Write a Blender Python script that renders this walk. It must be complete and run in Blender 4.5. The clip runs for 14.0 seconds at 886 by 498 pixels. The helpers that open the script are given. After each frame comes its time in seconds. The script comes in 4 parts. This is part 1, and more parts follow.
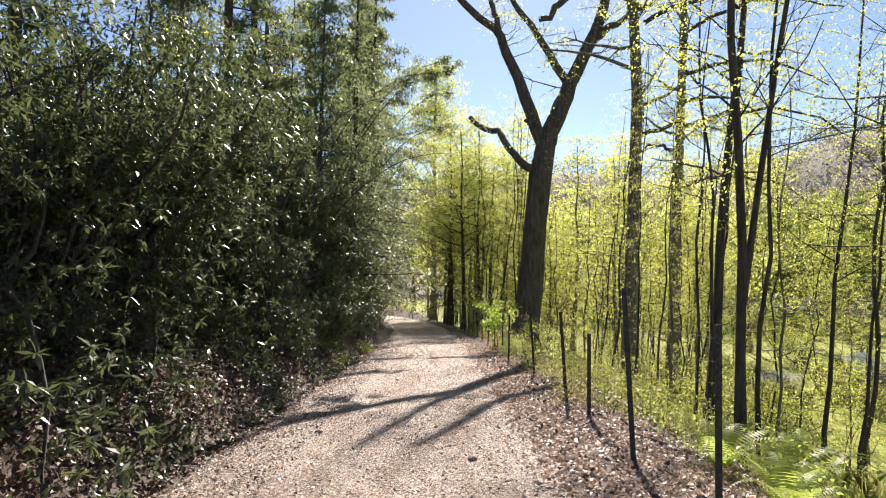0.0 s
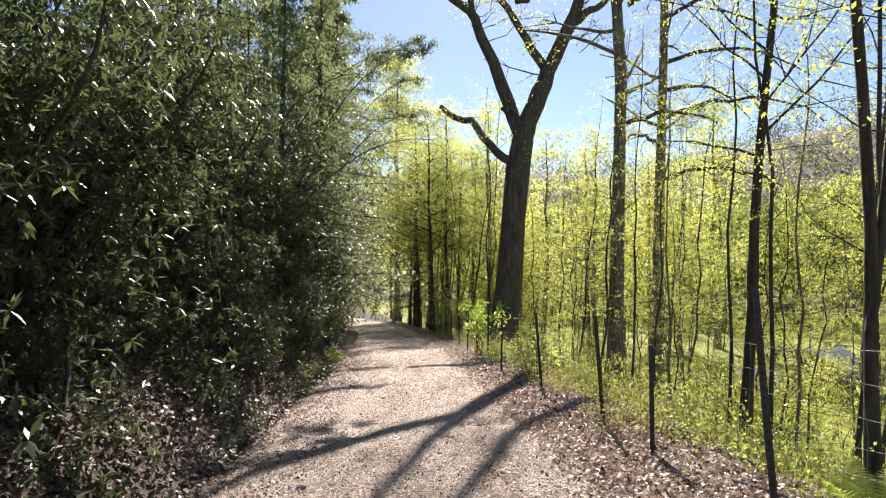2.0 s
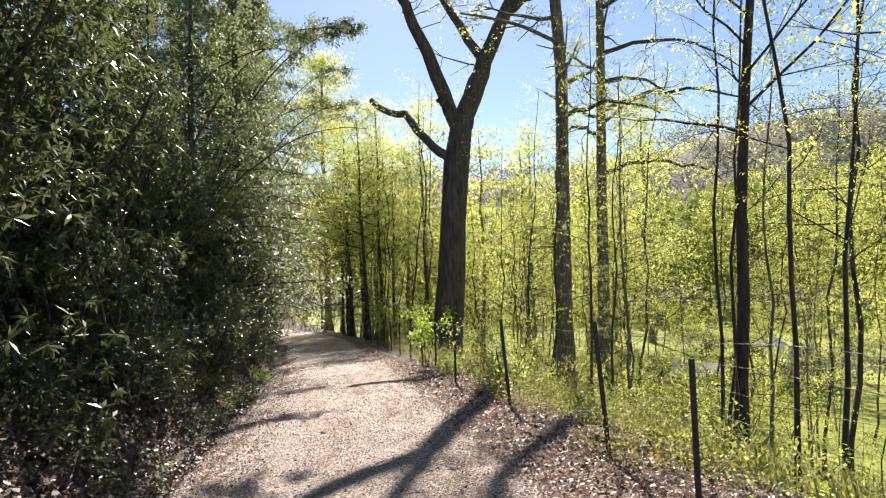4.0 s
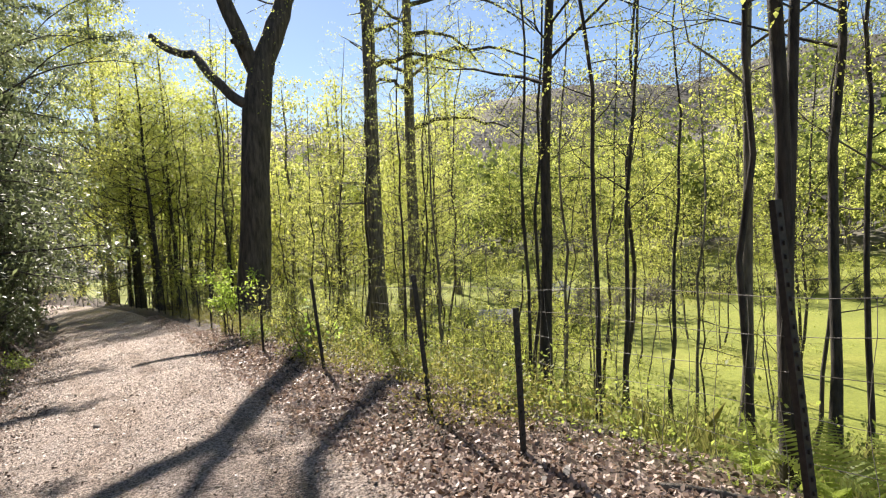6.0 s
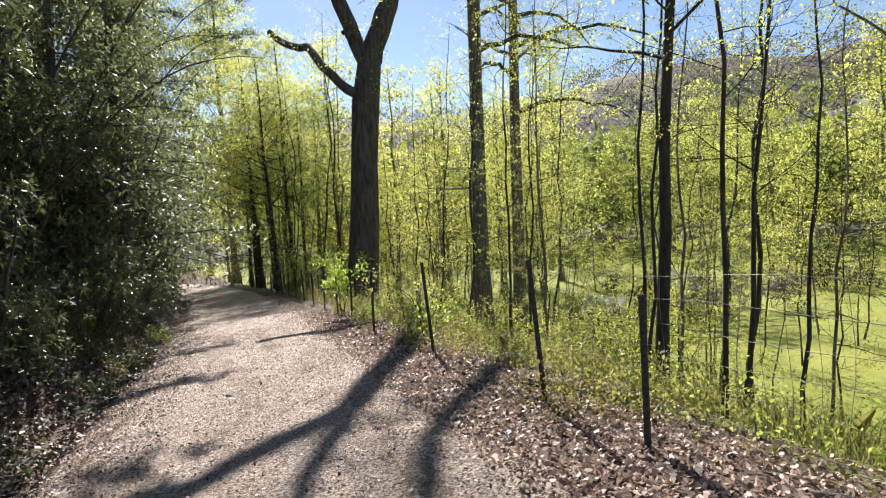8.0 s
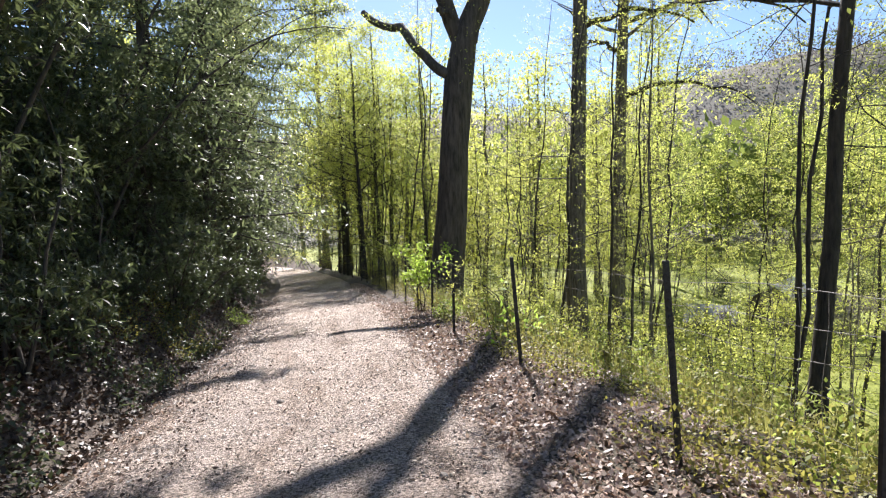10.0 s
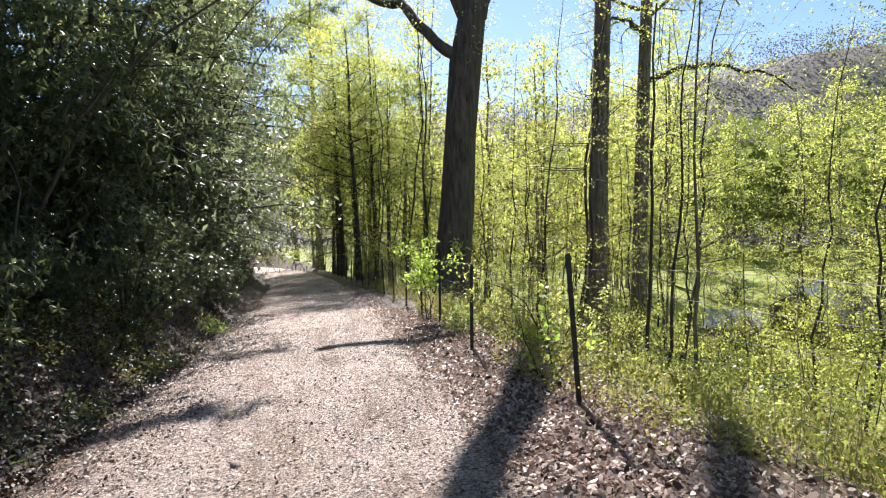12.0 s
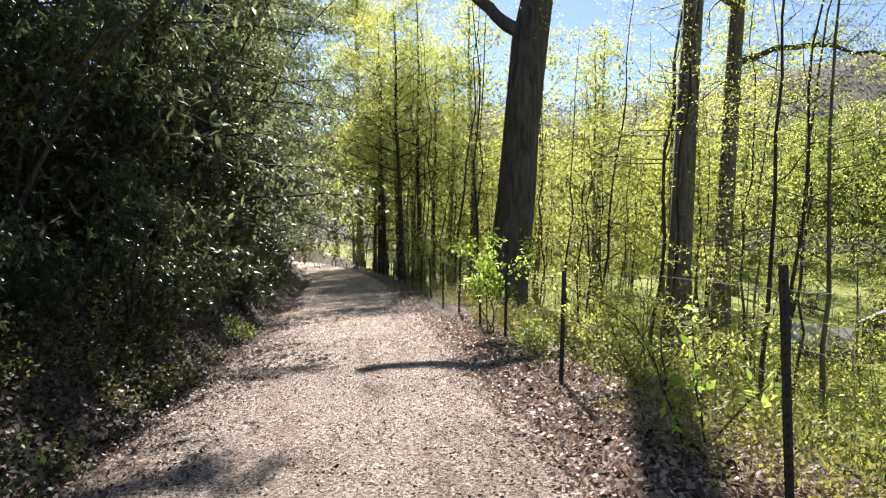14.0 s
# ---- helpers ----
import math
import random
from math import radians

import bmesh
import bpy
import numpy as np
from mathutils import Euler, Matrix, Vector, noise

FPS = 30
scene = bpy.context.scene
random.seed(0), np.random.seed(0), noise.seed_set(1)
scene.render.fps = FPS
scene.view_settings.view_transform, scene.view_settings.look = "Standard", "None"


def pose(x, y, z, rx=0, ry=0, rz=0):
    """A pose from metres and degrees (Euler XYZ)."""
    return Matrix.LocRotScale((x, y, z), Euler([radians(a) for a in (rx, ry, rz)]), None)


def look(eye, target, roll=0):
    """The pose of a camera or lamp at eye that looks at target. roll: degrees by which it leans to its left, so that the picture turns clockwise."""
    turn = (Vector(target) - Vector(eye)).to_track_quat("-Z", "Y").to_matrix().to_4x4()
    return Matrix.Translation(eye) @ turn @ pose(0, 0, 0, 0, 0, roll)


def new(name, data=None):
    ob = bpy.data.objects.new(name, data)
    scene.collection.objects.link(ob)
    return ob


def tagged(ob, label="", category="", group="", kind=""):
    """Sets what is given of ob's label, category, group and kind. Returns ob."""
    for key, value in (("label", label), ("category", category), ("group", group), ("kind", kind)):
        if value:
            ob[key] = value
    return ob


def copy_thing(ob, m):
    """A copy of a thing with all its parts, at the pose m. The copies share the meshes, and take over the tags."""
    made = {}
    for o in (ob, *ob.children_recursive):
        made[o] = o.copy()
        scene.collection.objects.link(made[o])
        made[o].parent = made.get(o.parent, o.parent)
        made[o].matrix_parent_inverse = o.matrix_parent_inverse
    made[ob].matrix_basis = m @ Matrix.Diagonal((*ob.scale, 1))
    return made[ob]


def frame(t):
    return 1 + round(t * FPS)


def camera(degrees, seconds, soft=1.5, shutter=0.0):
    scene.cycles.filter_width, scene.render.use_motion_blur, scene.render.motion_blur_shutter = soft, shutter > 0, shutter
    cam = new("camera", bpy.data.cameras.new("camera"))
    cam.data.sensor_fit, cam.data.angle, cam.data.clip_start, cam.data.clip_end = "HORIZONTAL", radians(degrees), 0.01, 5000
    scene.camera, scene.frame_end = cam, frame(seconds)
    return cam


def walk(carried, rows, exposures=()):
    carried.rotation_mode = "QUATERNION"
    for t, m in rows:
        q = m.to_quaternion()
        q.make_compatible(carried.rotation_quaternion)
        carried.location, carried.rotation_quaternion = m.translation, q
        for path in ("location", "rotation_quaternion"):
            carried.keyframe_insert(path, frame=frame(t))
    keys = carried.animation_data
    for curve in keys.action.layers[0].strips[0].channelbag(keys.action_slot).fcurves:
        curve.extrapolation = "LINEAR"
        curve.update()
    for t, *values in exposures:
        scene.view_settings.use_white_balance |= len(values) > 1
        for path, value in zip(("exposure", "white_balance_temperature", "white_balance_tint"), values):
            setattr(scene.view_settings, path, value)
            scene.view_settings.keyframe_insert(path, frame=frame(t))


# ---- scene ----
cam = camera(74.8, 14.0, soft=1.2)
METRES, EYE, TILT, LEAN, TURN = 10.0, 1.5, 1.5, -0.5, 0.0
ROWS = [
    (0.0, 0.0, 0.0, 0.0, 0.0, 0.0, -0.0),
    (0.5, -0.0129, 0.044, -0.0015, -1.07, -0.1, 0.46),
    (1.0, -0.0319, 0.0878, -0.003, -1.85, -0.25, 0.62),
    (1.5, -0.0481, 0.1388, -0.0096, -2.65, -0.16, 0.67),
    (2.0, -0.0614, 0.1808, -0.0102, -4.19, -0.06, 0.51),
    (4.5, -0.0751, 0.3808, -0.0241, -14.72, 0.05, 2.87),
    (5.0, -0.0568, 0.3967, -0.0273, -19.72, -1.26, 3.0),
    (5.5, -0.0545, 0.4088, -0.0293, -25.34, -3.08, 2.96),
    (6.0, -0.0561, 0.4131, -0.0299, -29.81, -4.73, 3.22),
    (6.5, -0.0569, 0.4134, -0.0298, -31.74, -5.82, 3.92),
    (7.0, -0.0566, 0.4098, -0.0294, -29.99, -6.06, 4.48),
    (7.5, -0.0561, 0.4091, -0.0298, -25.61, -5.88, 4.44),
    (8.0, -0.0653, 0.4242, -0.0317, -19.88, -5.53, 3.69),
    (8.5, -0.062, 0.4439, -0.0346, -15.0, -5.39, 2.47),
    (9.0, -0.0438, 0.4732, -0.0385, -11.25, -5.49, 1.36),
    (11.5, -0.0195, 0.7083, -0.0654, -11.09, -5.97, 2.48),
    (12.0, -0.0171, 0.7601, -0.074, -11.36, -5.64, 1.75),
    (12.5, -0.0197, 0.8102, -0.0793, -11.08, -5.35, 1.06),
    (13.0, -0.023, 0.8603, -0.0824, -10.13, -5.22, 0.47),
    (13.5, -0.0247, 0.9096, -0.0886, -8.77, -5.13, 0.44),
    (14.0, -0.0275, 0.9555, -0.0908, -7.41, -5.67, 0.56),
]
walk(cam, [(t, pose(0, 0, EYE, TILT, LEAN, TURN) @ pose(METRES * x, METRES * y, METRES * z, 90 + pitch, roll, yaw)) for t, x, y, z, yaw, pitch, roll in ROWS],
     ((0.0, 1.36, 6600, 14), (4.5, 1.38, 6500, 14), (5.5, 1.25, 6550, 13), (6.5, 1.17, 6500, 13), (7.5, 1.1, 6450, 13), (9.0, 1.36, 6050, 14), (12.0, 1.4, 6000, 14), (13.5, 1.26, 6150, 13), (14.0, 1.28, 6250, 13)))

# ---- world and sun ----
SUN_AZ, SUN_EL = 7.7, 38.9          # degrees to the right of +y, and above the horizon
world = bpy.data.worlds.new("sky")
scene.world = world
world.use_nodes = True
wn = world.node_tree
sky = wn.nodes.new("ShaderNodeTexSky")
sky.sky_type = "NISHITA"
sky.sun_disc = False
sky.sun_elevation, sky.sun_rotation = radians(SUN_EL), radians(SUN_AZ)
sky.air_density, sky.dust_density, sky.ozone_density = 0.9, 0.15, 1.8
wn.nodes["Background"].inputs["Strength"].default_value = 0.062
wn.links.new(sky.outputs[0], wn.nodes["Background"].inputs["Color"])
sun = new("sun", bpy.data.lights.new("sun", "SUN"))
sun.data.energy, sun.data.angle, sun.data.color = 5.0, radians(0.5), (1.0, 0.93, 0.83)
sun_way = Vector((math.sin(radians(SUN_AZ)) * math.cos(radians(SUN_EL)), math.cos(radians(SUN_AZ)) * math.cos(radians(SUN_EL)), math.sin(radians(SUN_EL))))
sun.matrix_world = look(sun_way * 100, (0, 0, 0))

# ---- the lie of the land ----
FENCE_U = 2.42


def smooth(a, b, v):
    t = np.clip((np.asarray(v, float) - a) / (b - a), 0, 1)
    return t * t * (3 - 2 * t)


def trail_x(y):
    """The middle of the trail, which bends to the left far off."""
    y = np.asarray(y, float)
    return -0.5 - 0.0016 * np.clip(y - 15, 0, 80) ** 2 - 0.256 * np.clip(y - 95, 0, 400)


def waves(x, y, s):
    """Cheap uneven relief of about unit height and wavelength s."""
    return (np.sin(x / s * 6.1 + 1.3 * np.sin(y / s * 2.3)) + np.sin(y / s * 5.3 + 1.7 * np.sin(x / s * 3.1 + 1)) + np.sin((x + y) / s * 3.7 + 2)) / 3


def ground_z(x, y):
    x, y = np.asarray(x, float), np.asarray(y, float)
    u = x - trail_x(y)
    base = -0.0743 * np.clip(y, -40, 110) + 0.008
    z = base + 0.049 * np.clip(u - 0.5, -2.6, 2.2)
    # uphill bank on the left, with a shallow ditch at its foot
    d = np.clip(-u - 2.1, 0, None)
    z = z - 0.10 * smooth(-0.5, 0.1, -u - 2.1) * smooth(0.9, 0.2, d)
    bank = 0.95 * np.clip(d - 0.25, 0, 1.7) + 0.55 * np.clip(d - 1.95, 0, 40) + 0.3 * np.clip(d - 41.95, 0, 200)
    z = z + bank + 0.10 * waves(x, y, 2.6) * smooth(0.3, 1.5, d) + 0.6 * waves(x, y, 17) * smooth(3, 12, d)
    # downhill side: shoulder, slope, then the flat meadow
    e = np.clip(u - 2.55, 0, None)
    drop = 0.22 * np.clip(e, 0, 1.2) + 0.42 * np.clip(e - 1.2, 0, 60)
    low = -5.0 + 0.12 * waves(x, y, 30)
    down = z - drop
    k = 0.5
    soft = np.logaddexp(down / k, low / k) * k
    z = np.where(e > 0, np.where(down > low + 4, down, soft), z)
    z = z + 0.05 * waves(x, y, 1.9) * smooth(0.2, 1.0, e)
    # the valley's far side
    far = np.hypot(np.clip(x - 10, 0, None), np.clip(y - 25, 0, None) * 0.75)
    hill = 65 * smooth(62, 250, far + 10 * waves(x, y, 70)) + 30 * smooth(250, 480, far)
    side = smooth(6, 40, u)
    z = z + hill * side * (0.86 + 0.20 * waves(x, y, 120)) * (0.88 + 0.12 * smooth(-40, 200, x))
    return z


def gz(x, y):
    return float(ground_z(x, y))


# ---- materials ----
def material(name, build, rough=0.9):
    m = bpy.data.materials.new(name)
    m.use_nodes = True
    nt = m.node_tree
    b = nt.nodes["Principled BSDF"]
    b.inputs["Roughness"].default_value = rough
    build(nt, b)
    return m


def node(nt, kind, **kw):
    n = nt.nodes.new(kind)
    for k, v in kw.items():
        n.inputs[k.replace("_", " ")].default_value = v
    return n


def noise_fac(nt, scale, detail=4.0, rough=0.6, coord="Object", stretch=(1, 1, 1)):
    tc = nt.nodes.new("ShaderNodeTexCoord")
    mp = nt.nodes.new("ShaderNodeMapping")
    mp.inputs["Scale"].default_value = stretch
    nt.links.new(tc.outputs[coord], mp.inputs["Vector"])
    n = node(nt, "ShaderNodeTexNoise", Scale=scale, Detail=detail, Roughness=rough)
    nt.links.new(mp.outputs[0], n.inputs["Vector"])
    return n.outputs["Fac"]


def ramp(nt, fac, stops):
    r = nt.nodes.new("ShaderNodeValToRGB")
    els = r.color_ramp.elements
    while len(els) < len(stops):
        els.new(0.5)
    for e, (p, c) in zip(els, stops):
        e.position, e.color = p, (*c, 1)
    nt.links.new(fac, r.inputs["Fac"])
    return r.outputs["Color"]


def mixed(nt, fac, a, b, how="MIX"):
    m = nt.nodes.new("ShaderNodeMix")
    m.data_type, m.blend_type = "RGBA", how
    for sock, v in ((m.inputs["Factor"], fac), (m.inputs["A"], a), (m.inputs["B"], b)):
        if isinstance(v, (int, float)):
            sock.default_value = v
        elif isinstance(v, tuple):
            sock.default_value = (*v, 1)
        else:
            nt.links.new(v, sock)
    return m.outputs["Result"]


def bump(nt, b, height, strength=0.5, distance=0.02):
    n = node(nt, "ShaderNodeBump", Strength=strength, Distance=distance)
    nt.links.new(height, n.inputs["Height"])
    nt.links.new(n.outputs[0], b.inputs["Normal"])


def gravel(nt, b):
    big = noise_fac(nt, 0.9, 3)
    fine = noise_fac(nt, 38, 6, 0.8)
    mid = noise_fac(nt, 9, 4, 0.7)
    c = ramp(nt, fine, [(0.40, (0.05, 0.04, 0.032)), (0.48, (0.40, 0.33, 0.28)), (0.56, (0.86, 0.76, 0.68))])
    tint = ramp(nt, big, [(0.35, (0.86, 0.815, 0.795)), (0.65, (1.0, 0.95, 0.92))])
    c = mixed(nt, 1.0, c, tint, "MULTIPLY")
    c = mixed(nt, ramp(nt, mid, [(0.55, (0, 0, 0)), (0.7, (0.5, 0.5, 0.5))]), c, (0.32, 0.225, 0.175))
    worn = noise_fac(nt, 1.7, 5, 0.7, stretch=(1, 0.22, 1))
    c = mixed(nt, 1.0, c, ramp(nt, worn, [(0.38, (0.62, 0.56, 0.50)), (0.5, (0.95, 0.92, 0.89)), (0.66, (1.0, 1.0, 1.0))]), "MULTIPLY")
    specks = noise_fac(nt, 95, 2, 0.5)
    c = mixed(nt, ramp(nt, specks, [(0.60, (0, 0, 0)), (0.66, (0.75, 0.75, 0.75))]), c, (0.06, 0.045, 0.036))
    nt.links.new(c, b.inputs["Base Color"])
    bump(nt, b, fine, 1.0, 0.05)


def litter(nt, b):
    big = noise_fac(nt, 0.6, 4)
    fine = noise_fac(nt, 26, 4, 0.7)
    c = ramp(nt, fine, [(0.3, (0.035, 0.023, 0.017)), (0.52, (0.085, 0.058, 0.042)), (0.72, (0.18, 0.13, 0.095))])
    moss = ramp(nt, big, [(0.5, (0, 0, 0)), (0.68, (0.5, 0.5, 0.5))])
    wild = mixed(nt, moss, c, (0.045, 0.045, 0.02))
    at = nt.nodes.new("ShaderNodeAttribute")
    at.attribute_name = "grass"
    g = ramp(nt, noise_fac(nt, 0.25, 5), [(0.3, (0.17, 0.20, 0.022)), (0.5, (0.25, 0.285, 0.034)), (0.7, (0.36, 0.345, 0.06))])
    g = mixed(nt, 0.35, g, ramp(nt, noise_fac(nt, 9, 4), [(0.35, (0.09, 0.10, 0.014)), (0.65, (0.32, 0.34, 0.05))]))
    at2 = nt.nodes.new("ShaderNodeAttribute")
    at2.attribute_name = "woods"
    w = ramp(nt, noise_fac(nt, 0.05, 6, 0.7), [(0.3, (0.09, 0.085, 0.07)), (0.5, (0.14, 0.13, 0.10)), (0.7, (0.19, 0.18, 0.11))])
    out = mixed(nt, at.outputs["Fac"], wild, g)
    out = mixed(nt, at2.outputs["Fac"], out, w)
    nt.links.new(out, b.inputs["Base Color"])
    bump(nt, b, fine, 0.8, 0.03)


def bark(dark, light, scale=14):
    def build(nt, b):
        f = noise_fac(nt, scale, 6, 0.7, stretch=(1, 1, 0.16))
        g = noise_fac(nt, 1.6, 3)
        c = ramp(nt, f, [(0.36, dark), (0.62, light)])
        c = mixed(nt, ramp(nt, g, [(0.45, (0, 0, 0)), (0.75, (0.45, 0.45, 0.45))]), c, tuple(v * 0.55 for v in light))
        nt.links.new(c, b.inputs["Base Color"])
        bump(nt, b, f, 1.0, 0.03)
    return build


def leafy(c0, c1, glow, gloss=0.5, through_=0.5, spec=0.3):
    """A thin leaf: sheen on the face, light passing through it. c0, c1: the range of colours; glow: colour of passed light."""
    def build(nt, b):
        geo = nt.nodes.new("ShaderNodeNewGeometry")
        c = ramp(nt, geo.outputs["Random Per Island"], [(0.0, c0), (1.0, c1)])
        inf = nt.nodes.new("ShaderNodeObjectInfo")
        hsv = node(nt, "ShaderNodeHueSaturation")
        mh = node(nt, "ShaderNodeMapRange", To_Min=0.485, To_Max=0.518)
        nt.links.new(inf.outputs["Random"], mh.inputs["Value"])
        nt.links.new(mh.outputs[0], hsv.inputs["Hue"])
        mr = node(nt, "ShaderNodeMapRange", To_Min=0.8, To_Max=1.2)
        nt.links.new(inf.outputs["Random"], mr.inputs["Value"])
        nt.links.new(mr.outputs[0], hsv.inputs["Value"])
        nt.links.new(c, hsv.inputs["Color"])
        nt.links.new(hsv.outputs[0], b.inputs["Base Color"])
        b.inputs["Roughness"].default_value = gloss
        b.inputs["Specular IOR Level"].default_value = spec
        tr = nt.nodes.new("ShaderNodeBsdfTranslucent")
        gl = mixed(nt, 0.5, hsv.outputs[0], glow)
        nt.links.new(gl, tr.inputs["Color"])
        mx = node(nt, "ShaderNodeMixShader", Fac=through_)
        nt.links.new(b.outputs[0], mx.inputs[1])
        nt.links.new(tr.outputs[0], mx.inputs[2])
        nt.links.new(mx.outputs[0], nt.nodes["Material Output"].inputs["Surface"])
    return build


def plain(c, scale=20, amount=0.3):
    def build(nt, b):
        f = noise_fac(nt, scale, 4)
        k = tuple(v * (1 - amount) for v in c)
        nt.links.new(ramp(nt, f, [(0.35, k), (0.65, c)]), b.inputs["Base Color"])
        bump(nt, b, f, 0.3, 0.004)
    return build


M_GRAVEL = material("gravel", gravel)
M_GROUND = material("forest_ground", litter)
M_BARK_OAK = material("oak_bark", bark((0.03, 0.026, 0.022), (0.13, 0.11, 0.092), 9))
M_BARK_GREY = material("grey_bark", bark((0.06, 0.052, 0.042), (0.21, 0.185, 0.15), 12))
M_BARK_DARK = material("dark_bark", bark((0.022, 0.019, 0.016), (0.09, 0.076, 0.06), 16))
M_LEAF_SPRING = material("spring_leaf", leafy((0.21, 0.235, 0.04), (0.48, 0.495, 0.125), (0.80, 0.83, 0.20), 0.45, 0.69))
M_LEAF_FRESH = material("fresh_leaf", leafy((0.14, 0.19, 0.03), (0.33, 0.39, 0.08), (0.60, 0.72, 0.15), 0.45, 0.6))
M_LEAF_LIME = material("lime_leaf", leafy((0.22, 0.34, 0.04), (0.40, 0.52, 0.09), (0.62, 0.82, 0.14), 0.5, 0.65))
M_LEAF_RHODO = material("rhododendron_leaf", leafy((0.021, 0.031, 0.017), (0.092, 0.11, 0.055), (0.27, 0.33, 0.115), 0.40, 0.3, 0.38))
M_NEEDLE = material("hemlock_needle", leafy((0.065, 0.09, 0.052), (0.175, 0.205, 0.107), (0.36, 0.42, 0.17), 0.5, 0.48, 0.3))
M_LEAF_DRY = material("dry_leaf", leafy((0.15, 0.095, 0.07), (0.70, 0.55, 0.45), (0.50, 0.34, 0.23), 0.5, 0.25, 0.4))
# dry leaf darkened to hold the bank's shade; also rotted bits on gravel
M_LEAF_OLD_SHADED = material("old_shaded_leaf", leafy((0.022, 0.013, 0.008), (0.14, 0.09, 0.06), (0.15, 0.08, 0.04), 0.5, 0.1, 0.35))
M_GRASS = material("grass_blade", leafy((0.14, 0.14, 0.04), (0.36, 0.34, 0.12), (0.48, 0.47, 0.13), 0.5, 0.48))
M_WEED = material("weed_leaf", leafy((0.17, 0.175, 0.045), (0.42, 0.375, 0.095), (0.52, 0.49, 0.10), 0.5, 0.46))
M_WOODS = material("far_leaf", leafy((0.11, 0.14, 0.05), (0.27, 0.31, 0.08), (0.3, 0.36, 0.07), 0.7, 0.4, 0.1))
M_WOODS_BARE = material("far_twigs", leafy((0.17, 0.155, 0.145), (0.27, 0.245, 0.23), (0.25, 0.21, 0.18), 0.8, 0.25, 0.1))
M_POST = material("post_steel", plain((0.045, 0.042, 0.04), 30, 0.5), 0.7)
M_WIRE = material("wire", plain((0.22, 0.20, 0.175), 60, 0.5), 0.55)
M_STONE = material("stone", plain((0.36, 0.31, 0.26), 12, 0.5))
M_WALL = material("house_wall", plain((0.16, 0.14, 0.12), 3, 0.3))
M_ROOF = material("metal_roof", plain((0.46, 0.46, 0.44), 2, 0.35), 0.55)
M_GLASS = material("dark_glass", plain((0.02, 0.025, 0.03), 2, 0.2), 0.08)

# ---- mesh tools ----
rng = np.random.default_rng(7)


def mesh_of(name, verts, faces, mat, smooth_=True):
    """faces: (n, 3) or (n, 4) index array, or a list of such."""
    me = bpy.data.meshes.new(name)
    verts = np.asarray(verts, np.float32).reshape(-1, 3)
    parts = faces if isinstance(faces, list) else [faces]
    parts = [np.asarray(p, np.int32) for p in parts if len(p)]
    loops = np.concatenate([p.ravel() for p in parts])
    sizes = np.concatenate([np.full(len(p), p.shape[1], np.int32) for p in parts])
    starts = np.concatenate([[0], np.cumsum(sizes)[:-1]]).astype(np.int32)
    me.vertices.add(len(verts))
    me.vertices.foreach_set("co", verts.ravel())
    me.loops.add(len(loops))
    me.loops.foreach_set("vertex_index", loops)
    me.polygons.add(len(sizes))
    me.polygons.foreach_set("loop_start", starts)
    if smooth_:
        me.polygons.foreach_set("use_smooth", np.ones(len(sizes), bool))
    me.update(calc_edges=True)
    me.materials.append(mat)
    return me


def part(name, data, parent, label=""):
    ob = new(name, data)
    ob.parent = parent
    return tagged(ob, label=label)


def bm_mesh(name, bm, mat):
    me = bpy.data.meshes.new(name)
    bm.to_mesh(me)
    bm.free()
    me.materials.append(mat)
    return me


def box(bm, x0, x1, y0, y1, z0, z1):
    vs = [bm.verts.new((x, y, z)) for x in (x0, x1) for y in (y0, y1) for z in (z0, z1)]
    for f in ((0, 1, 3, 2), (4, 6, 7, 5), (0, 4, 5, 1), (2, 3, 7, 6), (0, 2, 6, 4), (1, 5, 7, 3)):
        bm.faces.new([vs[i] for i in f])


class Wood:
    """Gathers tapered tubes into one mesh."""
    def __init__(self):
        self.v, self.f, self.n = [], [], 0

    def tube(self, pts, radii, sides=6, knob=0.0):
        pts = np.asarray(pts, float)
        t = np.gradient(pts, axis=0)
        t /= np.linalg.norm(t, axis=1)[:, None] + 1e-9
        ref = np.where(np.abs(t[:, 2:3]) > 0.9, [[1.0, 0, 0]], [[0, 0, 1.0]])
        a = np.cross(t, ref)
        a /= np.linalg.norm(a, axis=1)[:, None] + 1e-9
        for i in range(1, len(a)):                      # keep the rings from twisting
            p = a[i - 1] - t[i] * (a[i - 1] @ t[i])
            a[i] = p / (np.linalg.norm(p) + 1e-9)
        b = np.cross(t, a)
        ang = np.arange(sides) / sides * 2 * math.pi
        r = np.asarray(radii, float)[:, None] * (1 + knob * rng.normal(size=(len(pts), sides)))
        ring = pts[:, None] + r[:, :, None] * (np.cos(ang)[None, :, None] * a[:, None] + np.sin(ang)[None, :, None] * b[:, None])
        self.v.append(ring.reshape(-1, 3))
        k = len(pts)
        i, j = np.meshgrid(np.arange(k - 1), np.arange(sides), indexing="ij")
        j2 = (j + 1) % sides
        self.f.append(np.stack([i * sides + j, i * sides + j2, (i + 1) * sides + j2, (i + 1) * sides + j], -1).reshape(-1, 4) + self.n)
        self.n += k * sides

    def mesh(self, name, mat):
        return mesh_of(name, np.concatenate(self.v), np.concatenate(self.f), mat)


def unit(v):
    return v / (np.linalg.norm(v, axis=-1, keepdims=True) + 1e-9)


